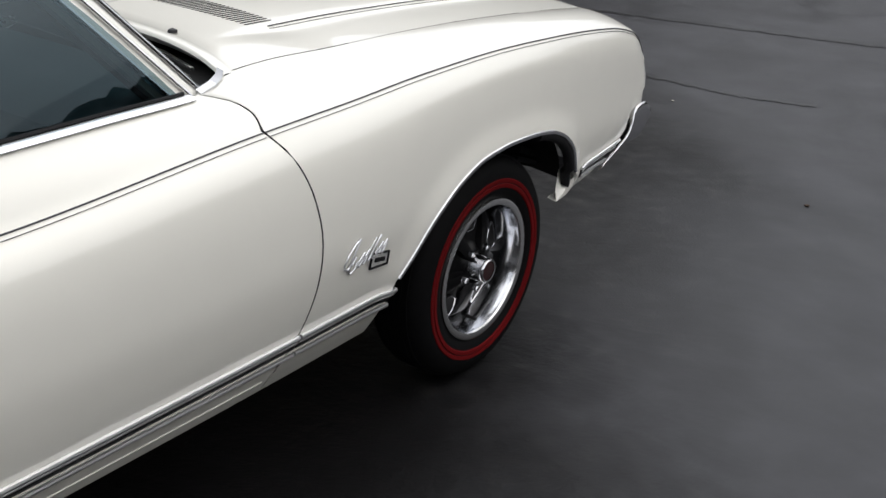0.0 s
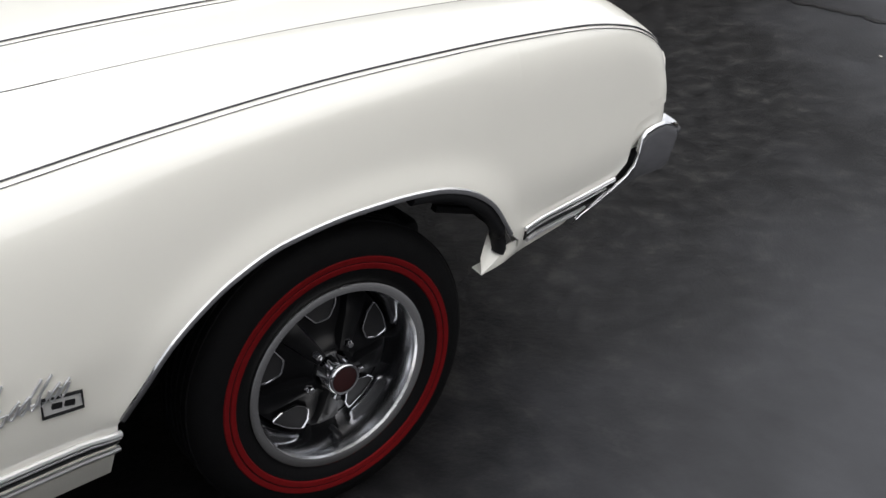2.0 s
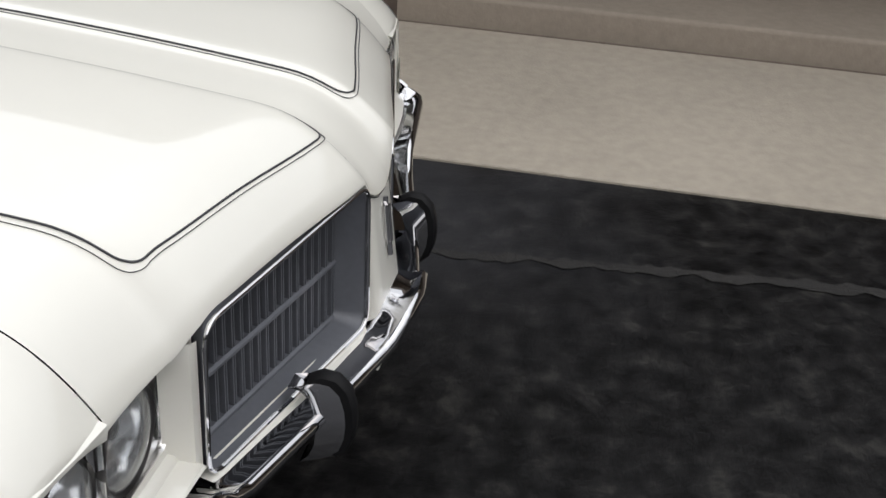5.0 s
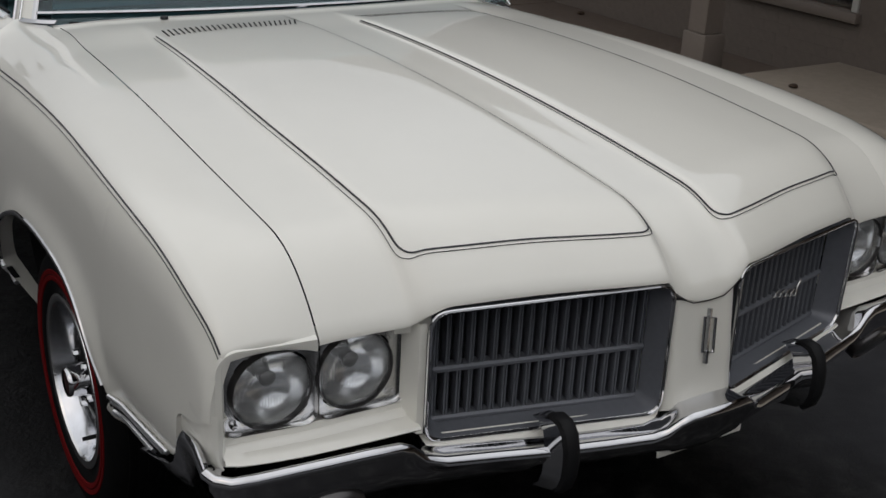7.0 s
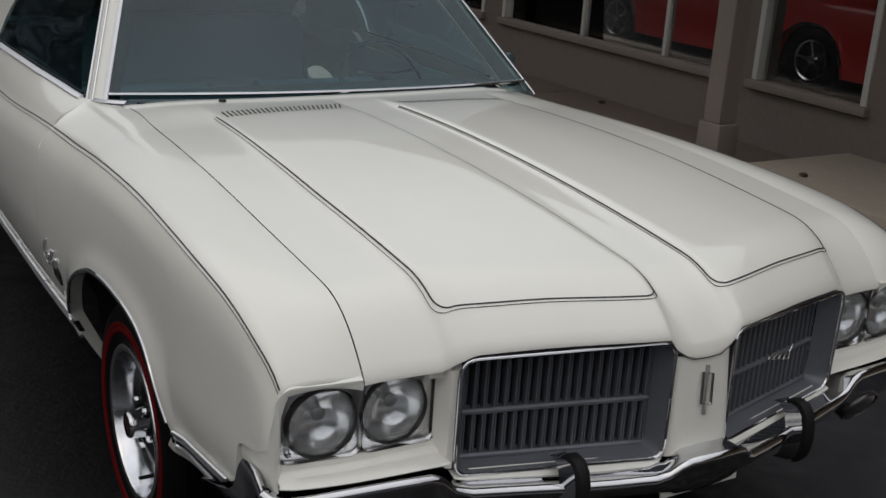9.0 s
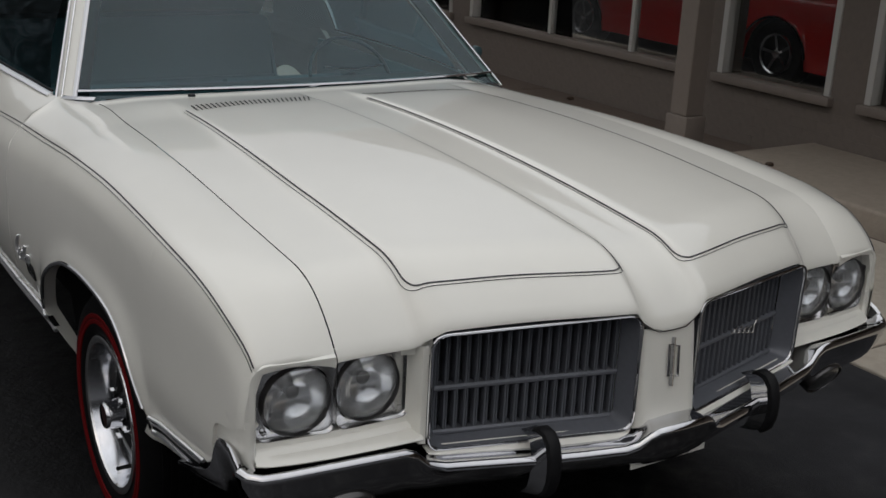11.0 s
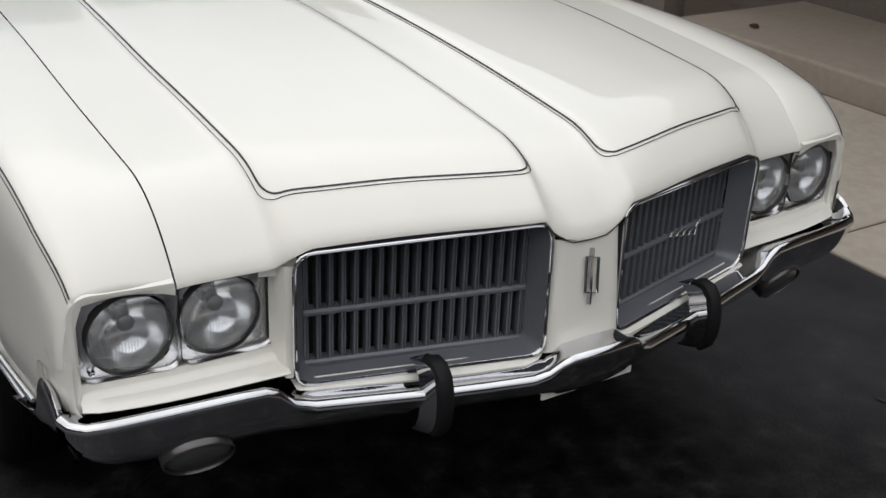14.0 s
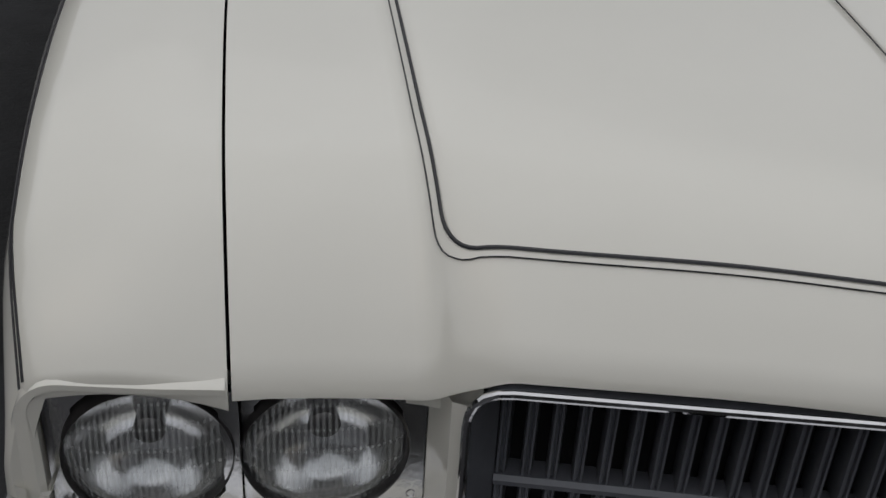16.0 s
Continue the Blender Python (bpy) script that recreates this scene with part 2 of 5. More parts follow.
    # Near-black tint along the sill stands in for the car's shade.
    car_shade = maths("MULTIPLY", clamped(split.outputs["Y"], 0.35, -0.35), clamped(maths("ADD", split.outputs["X"], maths("MULTIPLY", smoke, 0.5)), 2.0, 1.25))
    worn_shade_col = mix(old_and_shade, new_col, old_col)
    nt.links.new(mix(car_shade, worn_shade_col, (0.0042, 0.0040, 0.0044, 1.0)), p.inputs["Base Color"])
    nt.links.new(maths("ADD", spread(smoke, 0.36, 0.64, 0.33, 0.5), maths("MULTIPLY", old_and_shade, 0.08)), p.inputs["Roughness"])
    nt.links.new(spread(old_and_shade, 0.0, 1.0, 0.19, 0.13), p.inputs["Specular IOR Level"])
    fine = next(n for n in nt.nodes if n.bl_idname == "ShaderNodeBump")
    coarse = nt.nodes.new("ShaderNodeBump")
    coarse.inputs["Distance"].default_value = 0.03
    nt.links.new(spread(old_and_shade, 0.0, 1.0, 0.02, 0.4), coarse.inputs["Strength"])
    nt.links.new(pits, coarse.inputs["Height"])
    nt.links.new(fine.outputs[0], coarse.inputs["Normal"])
    nt.links.new(coarse.outputs[0], p.inputs["Normal"])
    return m


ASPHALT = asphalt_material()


# ---- helpers of this scene ----
def smooth_curve(pairs):
    """A smooth function through (t, value) pairs, with no overshoot."""
    ts, vs = np.array([p[0] for p in pairs], float), np.array([p[1] for p in pairs], float)
    h, d = np.diff(ts), np.diff(vs) / np.diff(ts)
    m = np.zeros(len(ts))
    m[0], m[-1] = d[0], d[-1]
    for i in range(1, len(ts) - 1):
        if d[i - 1] * d[i] > 0:
            w1, w2 = 2 * h[i] + h[i - 1], h[i] + 2 * h[i - 1]
            m[i] = (w1 + w2) / (w1 / d[i - 1] + w2 / d[i])

    def at(t):
        if t <= ts[0]:
            return float(vs[0] + m[0] * (t - ts[0]))
        if t >= ts[-1]:
            return float(vs[-1] + m[-1] * (t - ts[-1]))
        i = int(np.searchsorted(ts, t, side="right")) - 1
        s = (t - ts[i]) / h[i]
        a, b, c, e = 2 * s**3 - 3 * s**2 + 1, s**3 - 2 * s**2 + s, -2 * s**3 + 3 * s**2, s**3 - s**2
        return float(a * vs[i] + b * h[i] * m[i] + c * vs[i + 1] + e * h[i] * m[i + 1])

    return at


def step(a, b, t):
    s = min(1.0, max(0.0, (t - a) / (b - a)))
    return s * s * (3 - 2 * s)


def part(name, bm, material, parent=None, label="", sharp=40):
    """Links a bmesh as one mesh object under a thing or a part."""
    bmesh.ops.recalc_face_normals(bm, faces=bm.faces)
    me = bpy.data.meshes.new(name)
    bm.to_mesh(me)
    bm.free()
    me.materials.append(material)
    me.polygons.foreach_set("use_smooth", [True] * len(me.polygons))
    me.set_sharp_from_angle(angle=radians(sharp))
    ob = new(name, me)
    if parent:
        ob.parent = parent
    if label:
        ob["label"] = label
    return ob


def thing(name, label, category, at=(0, 0, 0), group="", kind=""):
    ob = new(name)
    ob.location = at
    ob.empty_display_size = 0.1
    return tagged(ob, label, category, group, kind)


def sheet(rows, closed=False):
    """A bmesh through rows of points."""
    bm = bmesh.new()
    vs = [[bm.verts.new(p) for p in row] for row in rows]
    n = len(rows[0])
    for a, b in zip(vs, vs[1:]):
        for j in range(n if closed else n - 1):
            k = (j + 1) % n
            bm.faces.new((a[j], a[k], b[k], b[j]))
    return bm


def thick(bm, t):
    """Gives an open sheet a thickness t, towards its back."""
    bmesh.ops.recalc_face_normals(bm, faces=bm.faces)
    bmesh.ops.solidify(bm, geom=bm.faces[:], thickness=t)
    return bm


def mirrored(bm):
    bmesh.ops.scale(bm, vec=(-1, 1, 1), verts=bm.verts)
    bmesh.ops.reverse_faces(bm, faces=bm.faces)
    return bm


def box(x0, x1, y0, y1, z0, z1, bevel=0.0, seg=2):
    bm = bmesh.new()
    bmesh.ops.create_cube(bm, size=1, matrix=Matrix.LocRotScale(((x0 + x1) / 2, (y0 + y1) / 2, (z0 + z1) / 2), None, (abs(x1 - x0), abs(y1 - y0), abs(z1 - z0))))
    if bevel:
        bmesh.ops.bevel(bm, geom=bm.edges[:], offset=bevel, segments=seg, affect="EDGES", profile=0.5)
    return bm


def sweep(path, section, up=(0, 0, 1), closed=False, caps=True):
    """Carries a closed section of (side, up) along a path of points."""
    path = [Vector(p) for p in path]
    n, rows = len(path), []
    for i, p in enumerate(path):
        a = path[(i - 1) % n] if closed or i else p
        b = path[(i + 1) % n] if closed or i < n - 1 else p
        d = (b - a).normalized()
        side = d.cross(Vector(up)).normalized()
        top = side.cross(d)
        rows.append([p + side * s + top * u for s, u in section])
    if closed:
        rows.append(rows[0])
    bm = sheet(rows, closed=True)
    if closed:
        bmesh.ops.remove_doubles(bm, verts=bm.verts, dist=1e-6)
    elif caps:
        bm.verts.ensure_lookup_table()
        m = len(section)
        bm.faces.new(bm.verts[:m])
        bm.faces.new(bm.verts[-m:])
    return bm


def ring(r, n=8, squash=1.0):
    return [(r * math.cos(2 * math.pi * k / n), squash * r * math.sin(2 * math.pi * k / n)) for k in range(n)]


def lathe(profile, n=64, axis="x", centre=(0, 0, 0)):
    """Turns (along, radius) pairs round an axis through the centre."""
    rows = []
    for k in range(n + 1):
        a = 2 * math.pi * k / n
        c, s = math.cos(a), math.sin(a)
        if axis == "x":
            rows.append([Vector(centre) + Vector((u, r * c, r * s)) for u, r in profile])
        elif axis == "y":
            rows.append([Vector(centre) + Vector((r * c, u, r * s)) for u, r in profile])
        else:
            rows.append([Vector(centre) + Vector((r * c, r * s, u)) for u, r in profile])
    bm = sheet(rows)
    bmesh.ops.remove_doubles(bm, verts=bm.verts, dist=1e-6)
    return bm


def joined(*bms):
    out = bmesh.new()
    for b in bms:
        me = bpy.data.meshes.new("tmp")
        b.to_mesh(me)
        b.free()
        out.from_mesh(me)
        bpy.data.meshes.remove(me)
    return out


def rounded(points, r, n=5):
    """A closed outline of 3D corners with rounded corners."""
    out, m = [], len(points)
    pts = [Vector(p) for p in points]
    for i in range(m):
        p, a, b = pts[i], pts[i - 1], pts[(i + 1) % m]
        u, v = (a - p).normalized() * r, (b - p).normalized() * r
        for k in range(n + 1):
            s = k / n
            out.append((p + u) * (1 - s) ** 2 + p * 2 * s * (1 - s) + (p + v) * s * s)
    return out


def loop_face(outline, depth_vec):
    """A solid plate from a flat outline."""
    bm = bmesh.new()
    a = [bm.verts.new(p) for p in outline]
    b = [bm.verts.new(Vector(p) + Vector(depth_vec)) for p in outline]
    bm.faces.new(a)
    bm.faces.new(b[::-1])
    for i in range(len(a)):
        j = (i + 1) % len(a)
        bm.faces.new((a[i], a[j], b[j], b[i]))
    return bm


def both(name, make, material, parent, label="", **k):
    """A part on the passenger side and its mirror image on the driver side."""
    return part(name, make(), material, parent, label, **k), part(name, mirrored(make()), material, parent, label, **k)


# ---- the ground ----
ground_bm = bmesh.new()
bmesh.ops.create_grid(ground_bm, x_segments=4, y_segments=4, size=400)
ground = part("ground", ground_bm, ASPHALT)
tagged(ground, "black sealed asphalt parking lot with worn grey patches and shade painted in beside the car", "ground", kind="structure")


def treeline():
    """Bare woods and low houses far round the lot, uneven along the top; out of view, added to dim the low sky."""
    rnd = random.Random(3)
    rows = []
    h = 7.0
    for i in range(241):
        a = radians(-95 + 240 * i / 240)
        h = min(11.0, max(6.0, h + rnd.uniform(-0.9, 0.9)))
        d = 27 + 3 * math.sin(5 * a)
        x, y = d * math.cos(a), d * math.sin(a)
        top = h * (1 - 0.2 * step(0.9, 1.4, a))
        rows.append([Vector((x, y, 0)), Vector((x, y, top * 0.6)), Vector((x * 1.02, y * 1.02, top)), Vector((x * 1.05, y * 1.05, 0))])
    return sheet(rows, closed=True)


tagged(part("backdrop", treeline(), WOODS), "distant bare winter trees round the parking lot, met only in reflections and added to dim the low sky", "backdrop", kind="structure")

TAR = mat("tar_seam", (0.004, 0.004, 0.0045), 0.35)
WORN = mat("worn_grey_asphalt", (0.013, 0.012, 0.0115), 0.7, var=0.5, scale=14, bump=0.5, bump_scale=90)


def seam(points, width, material, name):
    """A thin irregular strip poured over a crack."""
    rnd = random.Random(7)
    rows = []
    for (x0, y0), (x1, y1) in zip(points, points[1:]):
        for k in range(24):
            t = k / 24
            dx, dy = x1 - x0, y1 - y0
            ln = math.hypot(dx, dy)
            off, w = rnd.uniform(-0.012, 0.012), width * rnd.uniform(0.3, 1.5)
            x, y = x0 + dx * t - dy / ln * off, y0 + dy * t + dx / ln * off
            rows.append([Vector((x - dy / ln * w / 2, y + dx / ln * w / 2, 0.004)), Vector((x, y, 0.0048)), Vector((x + dy / ln * w / 2, y - dx / ln * w / 2, 0.004))])
    return part(name, sheet(rows), material, ground)


seam([(-0.9, 3.38), (-0.3, 3.5), (0.3, 3.52), (0.68, 3.66)], 0.04, TAR, "tar_seam")
seam([(-2.0, 4.75), (-1.1, 5.0), (0.4, 5.5), (2.4, 6.0)], 0.055, TAR, "tar_seam")
seam([(-1.2, 0.9), (-1.28, 1.65), (-1.36, 2.6), (-1.41, 3.3), (-1.45, 4.5)], 0.05, WORN, "worn_edge")

EDGE_X, WALL_X = -1.83, -4.3
apron = thing("pavement", "weathered tan concrete apron with tooled joints beside the asphalt", "pavement", kind="structure")
JOINTS = (-12.6, -10.05, -7.5, -4.95, -2.4, 0.12, 2.66, 5.2, 7.75, 10.3)
for y0, y1 in zip(JOINTS, JOINTS[1:]):
    part("slab", box(-3.26, EDGE_X, y0 + 0.006, y1 - 0.006, -0.08, 0.012, 0.005, 1), CONCRETE, apron)
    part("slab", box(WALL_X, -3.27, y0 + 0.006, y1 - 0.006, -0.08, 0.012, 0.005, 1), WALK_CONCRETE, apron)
part("joint_bed", box(WALL_X, EDGE_X - 0.01, JOINTS[0], JOINTS[-1], -0.09, 0.004), JOINT, apron)


def porch(y0, y1):
    """A raised concrete porch slab with a rounded nose."""
    x0, x1, h, r = WALL_X + 0.002, -3.28, 0.15, 0.022
    prof = [(x0, 0.0), (x1, 0.0), (x1, h - r)] + [(x1 - r + r * math.cos(a), h - r + r * math.sin(a)) for a in (0.35, 0.8, 1.2, math.pi / 2)] + [(x0, h)]
    bm = loop_face([Vector((x, y0, z)) for x, z in prof], (0, y1 - y0, 0))
    return tagged(part("porch_slab", bm, STEP_CONCRETE), "raised tan concrete porch slab along the shop wall", "porch", kind="structure")


porch(-2.14, -0.42)
porch(0.36, 10.0)


# ---- the shop front ----
def window_bay(y0, y1, mullions, z0=0.46, z1=2.1):
    """A shop window: sill, frame, mullions and panes."""
    w = thing("window", "wide shop window with metal mullions and a painted sill", "window", (WALL_X, y0, z0), kind="structure")

    def put(name, bm, m, **k):
        bmesh.ops.translate(bm, vec=(-WALL_X, -y0, -z0), verts=bm.verts)
        return part(name, bm, m, w, **k)

    put("sill", box(WALL_X - 0.1, WALL_X + 0.05, y0 - 0.05, y1 + 0.05, z0 - 0.06, z0, 0.008, 2), TRIM_PAINT)
    for ya in (y0, y1):
        put("jamb", box(WALL_X - 0.09, WALL_X + 0.012, ya - 0.025, ya + 0.025, z0, z1, 0.004, 1), FRAME_METAL)
    put("head", box(WALL_X - 0.09, WALL_X + 0.012, y0, y1, z1 - 0.025, z1 + 0.025, 0.004, 1), FRAME_METAL)
    edges = [y0, *mullions, y1]
    for ya in mullions:
        put("mullion", box(WALL_X - 0.08, WALL_X - 0.02, ya - 0.02, ya + 0.02, z0, z1, 0.004, 1), FRAME_METAL)
    for a, b in zip(edges, edges[1:]):
        pane = put("pane", box(WALL_X - 0.055, WALL_X - 0.049, a + 0.02, b - 0.02, z0, z1 - 0.025), SHOP_GLASS)
        pane.visible_shadow = False


# The first bay is an unseen addition that lets daylight into the showroom.
BAYS = [(-9.4, -6.5, (-8.4, -7.45)), (-6.15, -3.3, (-5.02, -4.0)), (-3.02, -2.09, ()), (-1.78, -0.45, ())]
for y0, y1, mull in BAYS:
    window_bay(y0, y1, mull)
wall = thing("wall_west", "taupe painted brick shop wall with wide windows", "wall", kind="structure")
spans, last = [], -14.0
for y0, y1, _ in BAYS:
    spans.append((last, y0))
    last = y1
spans.append((last, 10.0))
for a, b in spans:
    part("pier", box(WALL_X - 0.2, WALL_X, a, b, 0.46, 2.125), WALL_PAINT, wall)
part("upper_wall", box(WALL_X - 0.2, WALL_X, -14, 10, 2.125, 2.96), WALL_PAINT, wall)
part("base_wall", box(WALL_X - 0.2, WALL_X - 0.006, -14, 10, 0.0, 0.385), WALL_PAINT, wall)
for y0, y1, _ in BAYS:
    part("sill_course", box(WALL_X - 0.2, WALL_X - 0.1, y0, y1, 0.385, 0.46), WALL_PAINT, wall)
for a, b in spans:
    part("pier_base", box(WALL_X - 0.2, WALL_X - 0.004, a, b, 0.385, 0.46), WALL_PAINT, wall)

roof = part("porch_roof", box(WALL_X - 0.2, -3.0, -14, 10, 2.55, 2.95, 0.02), TRIM_PAINT)
tagged(roof, "taupe painted porch canopy over the walkway", "canopy", kind="structure")


def porch_post(y):
    post = thing("porch_post", "square taupe painted porch post with a wider base", "post", (-3.52, y, 0.012), group="porch posts")
    part("shaft", box(-0.07, 0.07, -0.075, 0.075, 0.30, 2.538, 0.006, 1), TRIM_PAINT, post)
    part("plinth", box(-0.085, 0.085, -0.095, 0.095, 0.0, 0.30, 0.01, 2), TRIM_PAINT, post)
    return post


for y in (-6.9, -2.52, 3.4):
    porch_post(y)

room = thing("showroom", "dim showroom interior behind the shop windows", "room", kind="structure")
part("floor", box(-9.5, WALL_X - 0.2, -14, 10, -0.1, 0.012), SHOP_FLOOR, room)
part("back_wall", box(-9.7, -9.5, -14, 10, -0.1, 2.9), SHOP_WALL, room)
part("end_wall", box(-9.5, WALL_X - 0.2, -14.2, -14, -0.1, 2.9), SHOP_WALL, room)
part("end_wall", box(-9.5, WALL_X - 0.2, 10, 10.2, -0.1, 2.9), SHOP_WALL, room)
shop_ceiling = part("ceiling", box(-9.7, WALL_X - 0.2, -14, 10, 2.9, 3.0), SHOP_WALL)
tagged(shop_ceiling, "dark showroom ceiling", "ceiling", kind="structure")


# ---- car body curves (metres; y ahead of the front axle) ----
GAP_X = smooth_curve([(-0.945, 0.772), (-0.90, 0.735), (-0.84, 0.69), (-0.78, 0.668), (-0.7, 0.668), (-0.5, 0.68), (0.0, 0.702), (0.5, 0.715), (0.9, 0.711)])
RIDGE_X = smooth_curve([(-4.0, 0.86), (-1.5, 0.872), (-0.6, 0.858), (0.0, 0.867), (0.5, 0.884), (0.75, 0.882), (0.872, 0.866)])
RIDGE_Z = smooth_curve([(-4.0, 0.84), (-1.5, 0.866), (-0.9, 0.898), (-0.6, 0.909), (-0.3, 0.926), (0.0, 0.934), (0.3, 0.929), (0.6, 0.907), (0.75, 0.875), (0.8, 0.853), (0.85, 0.82), (0.872, 0.797)])
WIDE_X = smooth_curve([(-4.0, 0.93), (-1.0, 0.948), (-0.5, 0.942), (0.0, 0.932), (0.45, 0.925), (0.7, 0.912), (0.872, 0.898)])
ARCH_Z = smooth_curve([(-0.462, 0.452), (-0.44, 0.482), (-0.413, 0.515), (-0.375, 0.563), (-0.34, 0.597), (-0.296, 0.628), (-0.24, 0.658), (-0.128, 0.692), (0.0, 0.701), (0.11, 0.697), (0.2, 0.686), (0.27, 0.663), (0.335, 0.617), (0.384, 0.545), (0.40, 0.52), (0.43, 0.488)])
NOSE_Z = smooth_curve([(0.43, 0.468), (0.62, 0.49), (0.685, 0.522), (0.755, 0.562), (0.768, 0.635), (0.78, 0.65), (0.84, 0.66), (0.872, 0.676)])
DOOR_Y = smooth_curve([(0.28, -0.842), (0.345, -0.828), (0.432, -0.793), (0.476, -0.779), (0.555, -0.762), (0.648, -0.758), (0.759, -0.781), (0.853, -0.825), (0.896, -0.855), (0.98, -0.935)])


HOOD_FRONT = smooth_curve([(0.0, 1.050), (0.082, 1.041), (0.30, 0.989), (0.512, 0.935), (0.56, 0.915), (0.62, 0.902), (0.711, 0.893)])
HOOD_LIP = smooth_curve([(0.0, 0.792), (0.036, 0.792), (0.062, 0.804), (0.082, 0.818), (0.098, 0.838), (0.30, 0.839), (0.49, 0.833), (0.525, 0.818), (0.56, 0.798), (0.711, 0.790)])
CROWN = smooth_curve([(0.0, 0.022), (0.03, 0.0215), (0.066, 0.0222), (0.073, 0.0238), (0.086, 0.0346), (0.093, 0.036), (0.12, 0.0366), (0.30, 0.0365), (0.44, 0.031), (0.49, 0.0272), (0.503, 0.0252), (0.519, 0.0130), (0.533, 0.0102), (0.60, 0.0066), (0.711, 0.0)])


PANEL_X = smooth_curve([(-0.6, 0.497), (-0.3, 0.513), (0.0, 0.531), (0.4, 0.546), (0.7, 0.546), (1.0, 0.535)])


REAR_CROWN = smooth_curve([(0.0, 0.027), (0.40, 0.0265), (0.55, 0.022), (0.67, 0.009), (0.711, 0.004)])


def crown(ax, y):
    """Rise of the raised panels over the line of the fender gap."""
    edge, ax0 = PANEL_X(y), ax
    if ax > 0.3:
        ax = 0.3 + (ax - 0.3) * 0.212 / (edge - 0.3) if ax < edge else 0.711 - (0.711 - ax) * 0.199 / (0.711 - edge)
    flat = REAR_CROWN(min(ax0, 0.711))
    f = step(-0.40, -0.63, y)
    return CROWN(max(0.0, min(0.711, ax))) * (1 + 0.1 * y) * (1 - f) + flat * f


def hood_z(x, y):
    """The height of the hood's outer skin."""
    ax = abs(x)
    yf = HOOD_FRONT(ax)
    d = yf - y
    top = 0.967 - 0.025 * y - 0.057 * y * y + crown(ax, y)
    at_lip = 0.967 - 0.025 * yf - 0.057 * yf * yf + crown(ax, yf)
    fall = at_lip - HOOD_LIP(ax)
    return top - fall * max(0.0, 1 - d / 0.19) ** 2.3


def GAP_Z(y):
    return hood_z(GAP_X(y) - 0.003, y)


def side_x(y, z):
    """Half the width of the body at the height z."""
    zt, xs, xm = RIDGE_Z(y), RIDGE_X(y), WIDE_X(y)
    f = smooth_curve([(0.26, xm - 0.12), (0.285, xm - 0.105), (0.36, xm - 0.062), (0.43, xm - 0.034), (0.52, xm - 0.012), (0.62, xm), (0.70, xm - 0.003), (zt - 0.055, xs + 0.65 * (xm - xs)), (zt - 0.018, xs + 0.25 * (xm - xs)), (zt, xs)])
    x = f(z)
    if abs(y) < 0.9:
        yy = min(0.43, max(-0.462, y))
        ym = min(0.42, max(-0.452, y))
        slope = (ARCH_Z(ym + 0.01) - ARCH_Z(ym - 0.01)) / 0.02
        d = math.hypot((z - ARCH_Z(yy)) / math.sqrt(1 + slope * slope), yy - y)
        x += 0.012 * math.exp(-((d / 0.04) ** 2))
    return x


def under_z(y):
    return 0.285 if y < -0.462 else ARCH_Z(y) if y < 0.43 else NOSE_Z(y)


TOP_EDGE = [smooth_curve([(0.0, a), (0.35, b), (0.65, c), (1.0, d)]) for a, b, c, d in ((RIDGE_X(-0.855), 0.836, 0.799, 0.745), (-0.855, -0.853, -0.862, -0.915), (RIDGE_Z(-0.855), 0.926, 0.943, 0.960))]


def top_edge(w, dy):
    """Where fender and door meet on the top of the body: w from the ridge (0) to the pillar's foot (1)."""
    x, y, z = (c(w) for c in TOP_EDGE)
    return Vector((x, y + dy, z))


